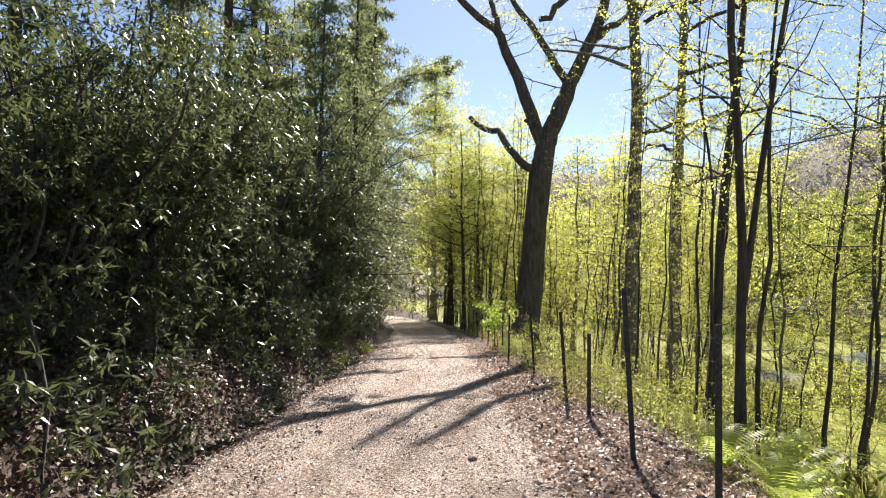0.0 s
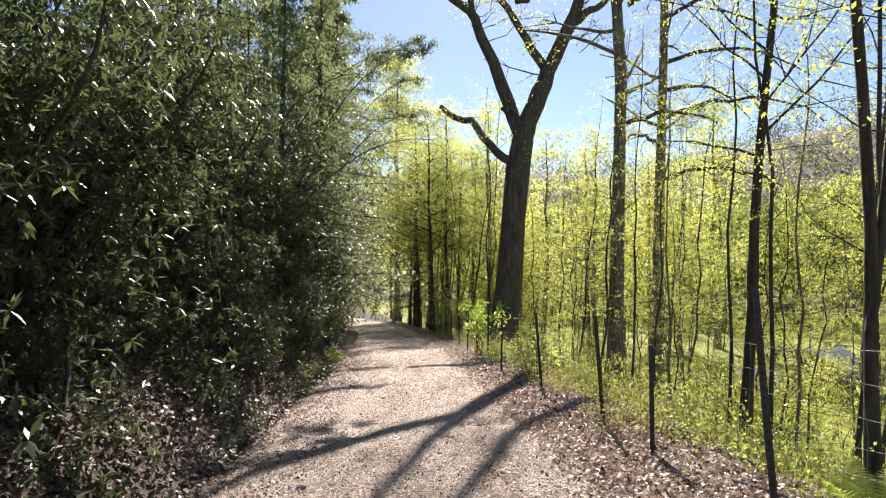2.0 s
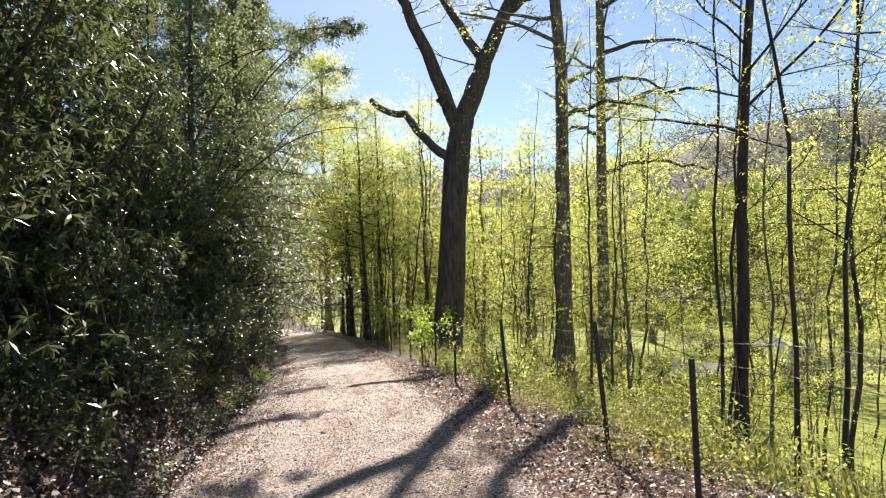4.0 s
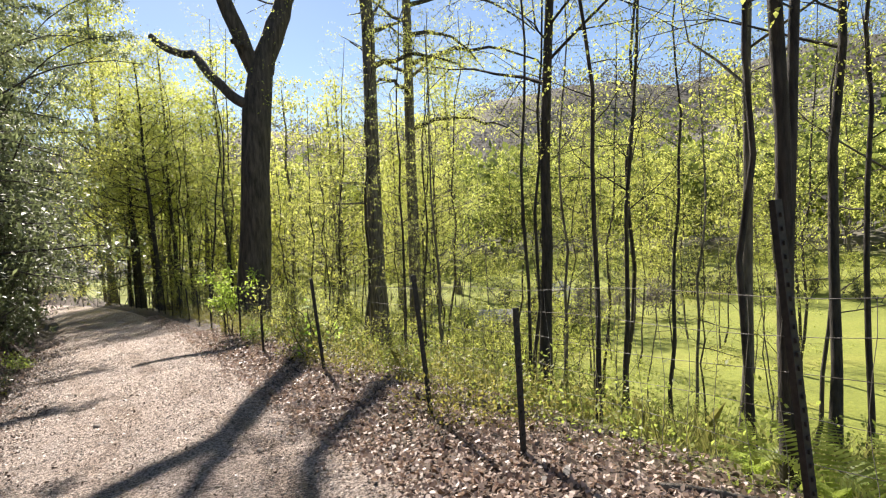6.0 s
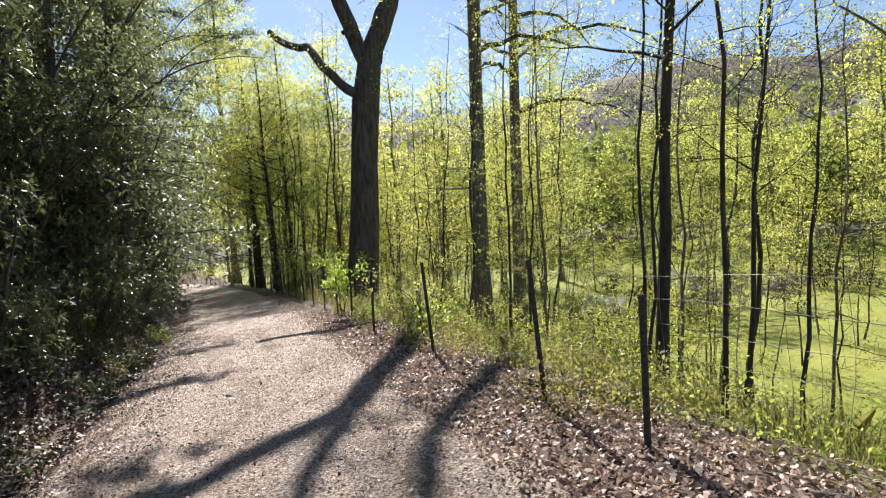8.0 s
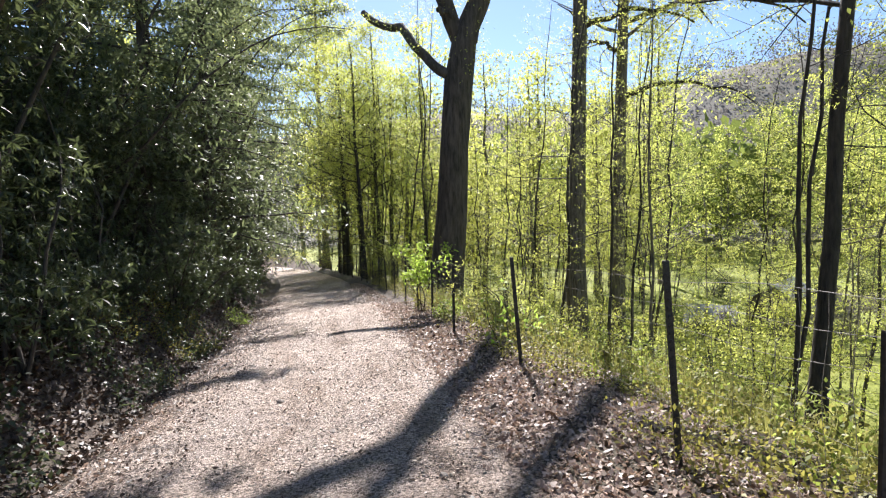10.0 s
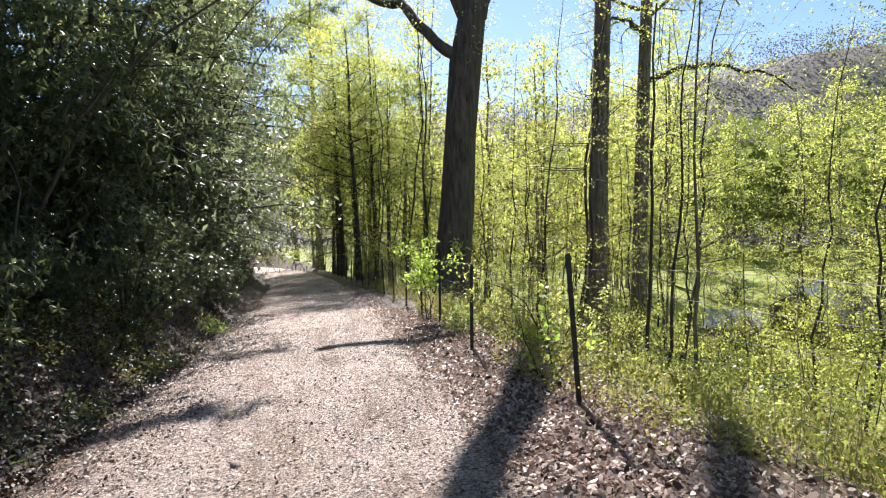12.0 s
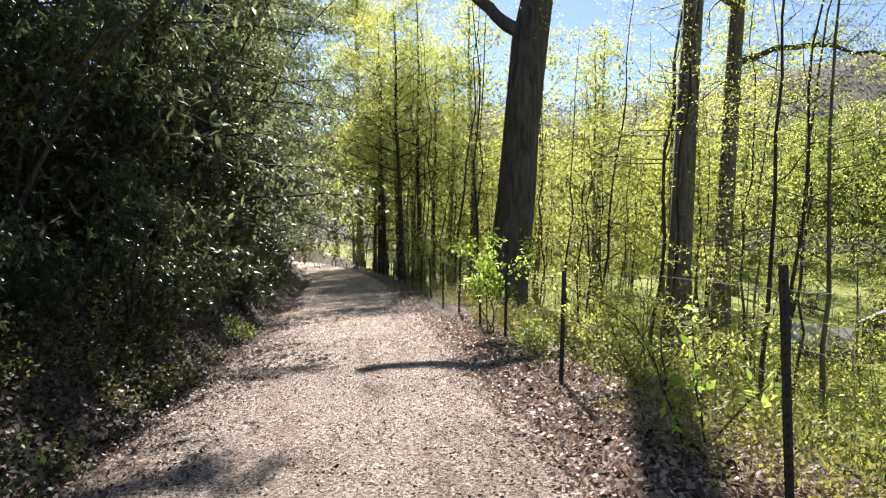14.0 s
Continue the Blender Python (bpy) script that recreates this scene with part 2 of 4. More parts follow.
def leaves(name, at, length, width, mat, droop=0.2, up=0.3, spread=1.0, way=None):
    """One four-cornered, slightly folded leaf at each place."""
    at = np.asarray(at, float)
    n = len(at)
    d = rng.normal(size=(n, 3)) * spread
    if way is not None:
        d = d + way
    d[:, 2] -= droop
    d = unit(d)
    up_v = unit(rng.normal(size=(n, 3)) * (1 - up) + np.array([0, 0, up * 2]))
    s = unit(np.cross(d, up_v))
    nrm = np.cross(s, d)
    L = (length * rng.uniform(0.65, 1.25, n))[:, None]
    W = (width * rng.uniform(0.7, 1.2, n))[:, None]
    v = np.stack([at, at + d * L * 0.45 + s * W / 2 + nrm * W * 0.12, at + d * L - nrm * L * 0.06, at + d * L * 0.45 - s * W / 2 + nrm * W * 0.12], 1)
    return mesh_of(name, v.reshape(-1, 3), np.arange(n * 4).reshape(-1, 4), mat, False)


def wander(start, way, length, steps, bend=0.15, lift=0.0):
    """A crooked line from start."""
    pts = [np.asarray(start, float)]
    d = unit(np.asarray(way, float))
    for _ in range(steps):
        d = unit(d + rng.normal(size=3) * bend + np.array([0, 0, lift]))
        pts.append(pts[-1] + d * length / steps)
    return np.array(pts)


def limbs(wood, spine, r0, first, count, reach, rise=0.5, sides=4, twigs=3, bend=0.16, thick=0.42):
    """Branches along a spine, with twigs; gives the places where leaves sit."""
    tips = []
    k = len(spine)
    for i in range(count):
        f = first + (1 - first) * (i + rng.uniform(0, 1)) / count
        x = f * (k - 1)
        j = min(int(x), k - 2)
        p = spine[j] + (spine[j + 1] - spine[j]) * (x - j)
        az = rng.uniform(0, 2 * math.pi)
        way = np.array([math.cos(az), math.sin(az), rise + rng.normal() * 0.25])
        ln = reach * (1.1 - 0.75 * (f - first) / (1 - first + 1e-6)) * rng.uniform(0.55, 1.15)
        br = wander(p, way, ln, 5, bend, 0.05)
        rb = max(0.004, r0 * (1 - f * 0.8) * thick)
        wood.tube(br, np.linspace(rb, rb * 0.25, 6), sides if rb > 0.012 else 3)
        tips.append(br[2:])
        for _ in range(twigs):
            q = br[rng.integers(1, 5)]
            w2 = unit(br[-1] - br[0]) + rng.normal(size=3) * 0.6
            tw = wander(q, w2, ln * rng.uniform(0.25, 0.5), 3, 0.2, 0.04)
            wood.tube(tw[::3], np.linspace(rb * 0.45, rb * 0.15, 2), 3)
            tips.append(tw[1:])
    return np.concatenate(tips)


def cloud(tips, n, scatter, flat=1.0):
    """Places round the twigs; flat under one keeps them in level layers."""
    return tips[rng.integers(0, len(tips), n)] + rng.normal(size=(n, 3)) * scatter * np.array([1.0, 1.0, flat])


def tufts(hubs, per, spread):
    """Several leaves round each hub, as they sit at a twig's end."""
    return np.repeat(hubs, per, 0) + rng.normal(size=(len(hubs) * per, 3)) * spread


def tree(name, height, radius, lean=(0, 0), bare=0.35, count=14, reach=1.6, leaf_n=900, leaf=0.07, scatter=0.22, wood_mat=None, leaf_mat=None, label="", category="tree", group="", wob=0.03, sides=7, rise=0.55, droop=0.3, crook=(0, 0, 0)):
    """A young or middling tree at the origin: a trunk with its limbs, and a crown of single leaves."""
    root = new(name)
    root.empty_display_size = 0.2
    tagged(root, label, category, group)
    k = 12
    s = np.linspace(0, 1, k + 1)
    spine = np.stack([lean[0] * height * s ** 1.2, lean[1] * height * s ** 1.2, height * s], 1)
    spine[1:, :2] += np.cumsum(rng.normal(size=(k, 2)) * wob * height / k, 0)
    d = np.clip(spine[:, 2] - crook[0], 0, None)
    spine[:, 0] -= crook[1] * d + crook[2] * d ** 2
    spine[0, 2] = -0.25
    w = Wood()
    rad = radius * (1 - 0.82 * s) * (1 + 0.45 * np.exp(-s * 40))
    w.tube(spine, rad, sides, 0.03)
    tips = limbs(w, spine, radius, bare, count, reach, rise)
    part("trunk", w.mesh("trunk", wood_mat), root)
    if leaf_n:
        part("crown", leaves("crown", tufts(cloud(tips, leaf_n // 6, scatter, 0.35), 7, leaf * np.array([1.5, 1.5, 0.5])), leaf, leaf * 0.62, leaf_mat, droop, 0.7), root)
    return root


# ---- ground ----
def grid_lines():
    xs = np.concatenate([np.linspace(-400, -60, 18)[:-1], np.linspace(-60, -9, 30)[:-1], np.linspace(-9, 9, 90)[:-1], np.linspace(9, 60, 36)[:-1], np.linspace(60, 700, 45)])
    ys = np.concatenate([np.linspace(-300, -20, 15)[:-1], np.linspace(-20, 45, 200)[:-1], np.linspace(45, 130, 40)[:-1], np.linspace(130, 900, 45)])
    return xs, ys


xs, ys = grid_lines()
X, Y = np.meshgrid(xs, ys)
Z = ground_z(X, Y)
nx, ny = len(xs), len(ys)
i, j = np.meshgrid(np.arange(ny - 1), np.arange(nx - 1), indexing="ij")
quad = np.stack([i * nx + j, i * nx + j + 1, (i + 1) * nx + j + 1, (i + 1) * nx + j], -1).reshape(-1, 4)
ground_me = mesh_of("ground", np.stack([X, Y, Z], -1), quad, M_GROUND)
U = X - trail_x(Y)
far = np.hypot(np.clip(X - 10, 0, None), np.clip(Y - 25, 0, None) * 0.75)
grass = smooth(2.6, 4.5, U) * (1 - smooth(55, 64, far)) * (0.35 + 0.65 * smooth(-2.6, -4.4, Z))
woods = np.maximum(smooth(55, 64, far) * smooth(5, 20, U), smooth(12, 25, -U))
for key, val in (("grass", grass), ("woods", woods)):
    ground_me.attributes.new(key, "FLOAT", "POINT").data.foreach_set("value", val.astype(np.float32).ravel())
ground = tagged(new("ground", ground_me), "forest floor of brown leaves falling away to a green meadow", "ground", kind="structure")

ty = np.concatenate([np.linspace(-12, 40, 330)[:-1], np.linspace(40, 150, 110)])
tu = np.linspace(-1, 1, 41)
left = -2.05 + 0.16 * waves(ty, ty * 0.3, 3.1) + 0.10 * waves(ty, ty, 0.9)
right = 1.72 + 0.14 * waves(ty + 9, ty * 0.4, 2.7) + 0.10 * waves(ty + 4, ty, 0.8)
TU = left[:, None] + (right - left)[:, None] * (tu[None] + 1) / 2
TX = trail_x(ty)[:, None] + TU
TY = np.repeat(ty[:, None], 41, 1)
TZ = ground_z(TX, TY) + 0.035 * (1 - np.abs(tu)[None] ** 6) - 0.012 + 0.008 * waves(TX, TY, 0.5)
i, j = np.meshgrid(np.arange(len(ty) - 1), np.arange(40), indexing="ij")
tq = np.stack([i * 41 + j, i * 41 + j + 1, (i + 1) * 41 + j + 1, (i + 1) * 41 + j], -1).reshape(-1, 4)
tagged(new("trail", mesh_of("trail", np.stack([TX, TY, TZ], -1), tq, M_GRAVEL)), "pale pinkish gravel and dirt walking trail", "trail", kind="structure")


def on(x, y, turn=0, size=1.0, lean=0.0):
    """A pose on the ground; lean: degrees towards the valley, on the right."""
    return pose(x, y, gz(x, y), 0, lean, 0) @ pose(0, 0, 0, 0, 0, turn) @ Matrix.Scale(size, 4)


def put(ob, x, y, turn=0, size=1.0, lean=0.0):
    ob.matrix_basis = on(x, y, turn, size, lean)
    return ob


def put_copy(ob, x, y, turn=0, size=1.0, lean=0.0):
    c = copy_thing(ob, on(x, y, turn, 1.0, lean))
    c.scale = (size, size, size)
    return c

# ---- the large old tree by the fence ----
def sprigs(thing, lean, z0, z1, r, n):
    """Small leafy shoots sprouting straight from a trunk."""
    hubs = rng.uniform(z0, z1, n // 14)
    az = rng.uniform(0, 2 * math.pi, len(hubs))
    at = np.stack([lean * hubs + r * np.cos(az), r * np.sin(az), hubs], 1)
    at = np.repeat(at, 14, 0) + rng.normal(size=(len(hubs) * 14, 3)) * np.array([0.22, 0.22, 0.10])
    tagged(part("shoot_foliage", leaves("shoot_foliage", at, 0.075, 0.05, M_LEAF_SPRING, 0.2), thing), kind="stuff")


def forked_oak(x, y, near=0.92):
    """The limbs are set out for a tree 28 m off, then drawn in by near."""
    z = gz(x, y)
    eye = np.array([0.0, 0.0, 1.5])
    base = np.array([x, y, z])
    root = tagged(new("large_tree"), "large dark forked oak with ridged bark, standing by the fence", "tree")
    root.location = (x, y, z)
    w = Wood()
    trunk = np.array([(3.80, 28, -3.3), (3.88, 28, -2.3), (4.05, 28, -0.9), (4.28, 28, 1.0), (4.45, 28, 3.4), (4.66, 28, 5.8), (5.02, 28, 7.8)])
    trunk = eye + (trunk - eye) * near - base
    w.tube(trunk, np.array([0.95, 0.74, 0.62, 0.57, 0.55, 0.54, 0.46]) * near, 18, 0.03)
    part("trunk", w.mesh("trunk", M_BARK_OAK), root)
    tips = []

    def limb(path, r0, r1, n=9, reach=1.5):
        path = eye + (np.array(path, float) - eye) * near - base
        s = np.linspace(0, len(path) - 1, 14)
        p = np.stack([np.interp(s, np.arange(len(path)), path[:, k]) for k in range(3)], 1)
        p[1:-1] += rng.normal(size=(12, 3)) * 0.04
        w = Wood()
        w.tube(p, np.linspace(r0, r1, 14), 10, 0.04)
        tips.append(limbs(w, p, r0 * 0.3, 0.35, n, reach, 0.4, 4, 4, 0.25))
        part("limb", w.mesh("limb", M_BARK_OAK), root)

    limb([(4.98, 28, 7.4), (5.58, 28, 9.0), (6.12, 28, 10.3), (7.35, 28.1, 12.8), (7.9, 28.3, 14.5), (8.85, 28.5, 18.5)], 0.45, 0.16, 16, 2.6)
    limb([(4.75, 28, 7.5), (4.1, 28, 9.2), (2.97, 28, 11.9), (2.55, 27.9, 12.8), (0.6, 27.8, 14.4), (-0.8, 27.6, 16.5)], 0.30, 0.10, 14, 2.3)
    limb([(6.05, 28, 10.3), (4.72, 28.2, 12.5), (3.37, 28.3, 14.4), (2.6, 28.4, 17)], 0.20, 0.08, 10, 2.2)
    limb([(7.25, 28, 12.6), (9.1, 28, 13.8), (11.0, 28.2, 15.0)], 0.18, 0.06, 10, 2.2)
    elbow = np.array([(4.5, 27.9, 6.0), (3.9, 27.8, 6.3), (3.4, 27.7, 6.8), (2.6, 27.6, 7.85), (1.9, 27.6, 8.0), (1.25, 27.5, 8.5)])
    back = np.array([1.0, 1.01, 1.03, 1.09, 1.13, 1.17])[:, None]         # it swings away from the trail
    limb(eye + (elbow - eye) * back, 0.20, 0.13, 6, 1.3)
    limb([(4.7, 27.9, 8.0), (4.3, 27.8, 8.35), (3.9, 27.7, 8.4)], 0.13, 0.09, 1, 0.3)
    limb([(2.75, 28, 12.3), (2.5, 28.1, 13.4), (2.2, 28.2, 14.6), (1.9, 28.3, 16.8)], 0.16, 0.07, 8, 1.8)
    # limb mostly above the view, added to throw a hooked shadow
    limb([(8.3, 28.3, 17.2), (7.65, 28, 17.0), (6.5, 28, 15.3), (5.7, 28, 14.35), (5.4, 28, 14.1), (5.2, 28, 13.6), (4.6, 28, 13.5)], 0.20, 0.12, 1, 0.4)
    tips = np.concatenate(tips)
    sprigs(root, 0.11, 7.5, 11.5, 0.5, 500)
    part("crown", leaves("crown", tufts(cloud(tips, 700, 0.35, 0.4), 7, np.array([0.16, 0.16, 0.05])), 0.08, 0.056, M_LEAF_SPRING, 0.3, 0.7), root)
    return root


forked_oak(3.9 * 0.92, 28.0 * 0.92)

# ---- single trees beyond the fence ----
def stood(x, y, height, dia, lean=0.02, mat=M_BARK_DARK, bare=0.4, count=18, reach=2.2, leaf_n=1100, label="slender dark-barked tree with sparse young leaves", name="slender_tree", wob=0.05, sides=10, crook=(0, 0, 0)):
    return put(tree(name, height, dia / 2, (lean, 0), bare, count, reach, int(leaf_n * 2.6), 0.045, 0.36, mat, M_LEAF_SPRING, label, "tree", sides=sides, wob=wob, crook=crook, rise=0.38), x, y)


tall_a = stood(7.45, 23.2, 36, 0.60, 0.04, M_BARK_GREY, 0.30, 26, 3.2, 1200, "tall straight grey-barked tree with young leaves", "tall_tree", 0.006, 14, (12, 0.06, 0.0095))
tall_b = stood(10.05, 25.5, 37, 0.52, 0.036, M_BARK_GREY, 0.29, 24, 3.0, 1100, "tall straight grey-brown tree with young leaves", "tall_tree", 0.006, 14, (14, 0.0, 0.0045))
sprigs(tall_a, 0.036, 3.0, 15.0, 0.32, 900)
sprigs(tall_b, 0.033, 4.0, 16.0, 0.28, 700)
# unseen boughs high on the trunk, added to streak the trail with shadow
shadow_bough_tips = []
for k in range(3):
    z0 = 13.0 + 2.6 * k
    way = (-1.0, -0.35 + 0.25 * math.sin(k * 2.3), 0.22)
    line = wander((0.04 * z0, 0, z0), way, 4.6 + 1.2 * math.sin(k * 1.7), 8, 0.12)
    w = Wood()
    w.tube(line, np.linspace(0.085, 0.03, 9), 7, 0.04)
    tp = limbs(w, line, 0.06, 0.3, 7, 1.6, 0.2, 4, 3)
    part("bough", w.mesh("bough", M_BARK_GREY), tall_a)
    shadow_bough_tips.append(tp[rng.integers(0, len(tp), 26)])
tagged(part("spray", leaves("spray", tufts(cloud(np.concatenate(shadow_bough_tips), 90, 0.14), 7, 0.1), 0.10, 0.07, M_LEAF_SPRING, 0.2), tall_a), kind="stuff")
for tall, lean, boughs in ((tall_b, 0.036, ((9.6, 1.0, -0.25, 4.6), (12.2, 0.9, -0.5, 5.6), (14.6, 1.0, -0.1, 6.0), (11.0, -0.8, -0.5, 3.0), (16.5, 0.8, -0.7, 5.5), (13.4, 1.0, 0.4, 5.0))), (tall_a, 0.04, ((10.4, 0.9, -0.5, 3.2), (15.0, 0.9, -0.6, 4.6)))):
    tips = []
    for z0, wx, wy, ln in boughs:
        q = np.linspace(0, 1, 10)
        line = np.stack([lean * z0 + wx * ln * q, wy * ln * q, z0 + ln * (0.42 * q - 0.52 * q ** 2.2)], 1)
        line[1:] += rng.normal(size=(9, 3)) * 0.05
        w = Wood()
        w.tube(line, np.linspace(0.10, 0.025, 10), 7, 0.04)
        tips.append(limbs(w, line, 0.08, 0.25, 12, 1.9, 0.05, 4, 4, 0.24))
        part("bough", w.mesh("bough", M_BARK_DARK), tall)
    tagged(part("spray", leaves("spray", tufts(cloud(np.concatenate(tips), 420, 0.2, 0.4), 7, np.array([0.13, 0.13, 0.05])), 0.085, 0.06, M_LEAF_SPRING, 0.2, 0.7), tall), kind="stuff")
stood(5.1, 11.2, 15, 0.20, 0.12, M_BARK_DARK, 0.32, 30, 3.2, 2400, wob=0.03)
stood(8.05, 12.3, 13, 0.11, 0.09, M_BARK_DARK, 0.30, 20, 2.2, 1000, wob=0.03)
stood(8.0, 11.2, 10, 0.08, 0.09, M_BARK_DARK, 0.35, 14, 1.8, 600)
stood(7.35, 9.4, 17, 0.16, 0.08, M_BARK_GREY, 0.32, 30, 3.2, 2300, wob=0.03)
stood(6.27, 7.6, 15, 0.13, 0.12, M_BARK_DARK, 0.32, 26, 2.8, 1900, wob=0.04)
stood(7.0, 7.6, 11, 0.08, 0.08, M_BARK_DARK, 0.3, 14, 2.0, 700)
stood(7.7, 7.5, 12, 0.11, 0.06, M_BARK_GREY, 0.3, 16, 2.0, 800)
stood(5.5, 12.0, 10, 0.07, 0.08, M_BARK_DARK, 0.3, 14, 1.8, 600)
stood(4.9, 11.3, 11, 0.06, 0.06, M_BARK_DARK, 0.35, 14, 1.8, 500)
stood(4.1, 9.0, 9, 0.065, 0.02, M_BARK_DARK, 0.35, 14, 1.6, 500)
twin = stood(3.22, 6.3, 14, 0.11, -0.005, M_BARK_DARK, 0.36, 22, 2.8, 1800, wob=0.02)
w = Wood()
stem_line = np.array([(0.0, 0, 1.5), (0.10, 0.02, 2.1), (0.24, 0.05, 3.0), (0.45, 0.1, 4.2), (0.75, 0.1, 6.0), (1.2, 0.2, 8.2), (1.6, 0.2, 10.5)])
w.tube(stem_line, np.linspace(0.042, 0.016, 7), 9, 0.03)
tips = limbs(w, stem_line, 0.03, 0.3, 20, 2.0, 0.25, 4, 4)
part("second_stem", w.mesh("second_stem", M_BARK_DARK), twin)
tagged(part("spray", leaves("spray", tufts(cloud(tips, 260, 0.25, 0.35), 7, np.array([0.08, 0.08, 0.03])), 0.05, 0.032, M_LEAF_SPRING, 0.2, 0.7), twin), kind="stuff")
stood(3.75, 6.9, 10, 0.06, 0.09, M_BARK_DARK, 0.35, 14, 1.8, 500)
stood(6.0, 18.0, 11, 0.08, 0.03, M_BARK_DARK, 0.25, 16, 2.0, 700)
stood(7.2, 18.0, 10, 0.09, 0.03, M_BARK_GREY, 0.2, 18, 2.2, 900)

# ---- young trees on the slope and down by the meadow ----
SPECS = [
    dict(height=9.5, radius=0.036, lean=(0.03, 0.0), bare=0.16, count=20, reach=1.8, leaf_n=2300),
    dict(height=11.0, radius=0.045, lean=(-0.02, 0.02), bare=0.25, count=20, reach=2.0, leaf_n=2400),
    dict(height=7.5, radius=0.026, lean=(0.05, 0.0), bare=0.14, count=15, reach=1.5, leaf_n=1900),
    dict(height=12.5, radius=0.055, lean=(0.01, -0.01), bare=0.36, count=18, reach=2.2, leaf_n=1500),
    dict(height=6.0, radius=0.022, lean=(-0.04, 0.02), bare=0.12, count=13, reach=1.2, leaf_n=1600),
    dict(height=8.5, radius=0.034, lean=(0.02, 0.03), bare=0.10, count=20, reach=1.9, leaf_n=2500),
]
young = [tree("young_tree", wood_mat=M_BARK_DARK if k % 2 else M_BARK_GREY, leaf_mat=M_LEAF_FRESH if k == 2 else M_LEAF_SPRING, leaf=0.048, scatter=0.34, rise=0.26, label="slim young tree with sparse yellow-green spring leaves", group="young trees on the slope", wob=0.10, **s) for k, s in enumerate(SPECS)]
for k, t in enumerate(young):
    put(t, 9.0 + 1.7 * k, 33 + 2.0 * (k % 3), k * 50)


def fill_woods():
    done = []
    r = random.Random(5)
    tries = 0
    while len(done) < 165 and tries < 9000:
        tries += 1
        y = r.uniform(12, 66)
        u = r.uniform(2.8, 24)
        x = float(trail_x(y)) + u
        bearing = math.degrees(math.atan2(x + 0.6, y - 4.1))
        if bearing > 31 and r.random() < 0.62:
            continue
        if y < 31 and u < 6.2:
            continue
        if any(math.hypot(x - a, y - b) < 0.9 for a, b in done):
            continue
        if math.hypot(x - 3.8, y - 25.8) < 1.8 or abs((x + 0.6) / (y - 4.1) - 0.20) < 0.035 and y < 28 or abs((x + 0.6) / (y - 4.1) - 0.43) < 0.022 and y < 23 or math.hypot(x - 7.45, y - 23.2) < 1.0 or math.hypot(x - 10, y - 25.5) < 1.0:
            continue
        done.append((x, y))
        put_copy(young[r.randrange(6)], x, y, r.uniform(0, 360), r.uniform(0.75, 1.3), r.uniform(0, 5))
    for x, y in ((11, 10.5), (12.5, 6.2), (13.5, 12.5), (15.5, 9.0), (14, 4.0), (7.5, 4.2), (17, 14), (10.4, 12.6), (12, 15.2), (8.8, 6.0), (11.5, 8.2), (8.2, 14.2), (13, 18), (10, 16.4)):
        put_copy(young[r.randrange(6)], x, y, r.uniform(0, 360), r.uniform(0.8, 1.2), r.uniform(2, 7))


fill_woods()

# ---- fuller trees round the meadow ----
full = [tree("leafy_tree", h, rd, (0.01, 0.01), 0.12, 26, rch, n, 0.24, 0.55, M_BARK_GREY, M_LEAF_SPRING, "broad tree in fresh yellow-green spring leaf", "tree", "trees round the meadow", wob=0.05, sides=6)
        for h, rd, rch, n in ((13, 0.15, 4.0, 1700), (11, 0.12, 3.6, 1500), (16, 0.2, 4.6, 2300))]


def ring_meadow():
    r = random.Random(3)
    k = 0
    n = 0
    while n < 66:
        az = radians(r.uniform(5, 88))
        d = r.uniform(44, 82) if n < 50 else r.uniform(36, 46)
        x, y = -0.5 + d * math.sin(az), 4 + d * math.cos(az)
        if x - float(trail_x(y)) < 6 or (n >= 50 and math.degrees(az) > 30):
            n += 0 if r.random() < 0.97 else 1
            continue
        n += 1
        if k < 3:
            put(full[k], x, y, k * 60)
        else:
            put_copy(full[r.randrange(3)], x, y, r.uniform(0, 360), r.uniform(0.7, 1.15))
        k += 1


ring_meadow()


# ---- woods on the hills, far off ----
def hill_woods():
    n = 4200
    az = np.radians(rng.uniform(-14, 100, n))
    d = 70 + 330 * rng.uniform(0, 1, n) ** 1.3
    x, y = d * np.sin(az), 4 + d * np.cos(az)
    keep = (x - trail_x(y)) > 14
    x, y = x[keep], y[keep]
    z = ground_z(x, y)
    bare = rng.uniform(0, 1, len(x)) < np.clip((np.hypot(x, y) - 105) / 95, 0.06, 0.93)
    for nm, mat, sel, k, lab in (("far_woods", M_WOODS, ~bare, 44, "distant hillside woods in early spring leaf"), ("bare_woods", M_WOODS_BARE, bare, 44, "distant bare grey-brown woods on the ridge")):
        px, py, pz = x[sel], y[sel], z[sel]
        h = rng.uniform(9, 16, len(px))
        c = np.repeat(np.stack([px, py, pz + h * (0.6 if mat is M_WOODS else 0.36)], 1), k, 0)
        hh = np.repeat(h, k)[:, None]
        at = c + np.clip(rng.normal(size=c.shape), -1.7, 1.7) * np.array([0.22, 0.22, 0.2]) * hh
        tagged(new(nm, leaves(nm, at, 1.25 if mat is M_WOODS else 0.85, 0.9 if mat is M_WOODS else 0.5, mat, 0.0, 0.2)), lab, "woods", kind="stuff")


hill_woods()


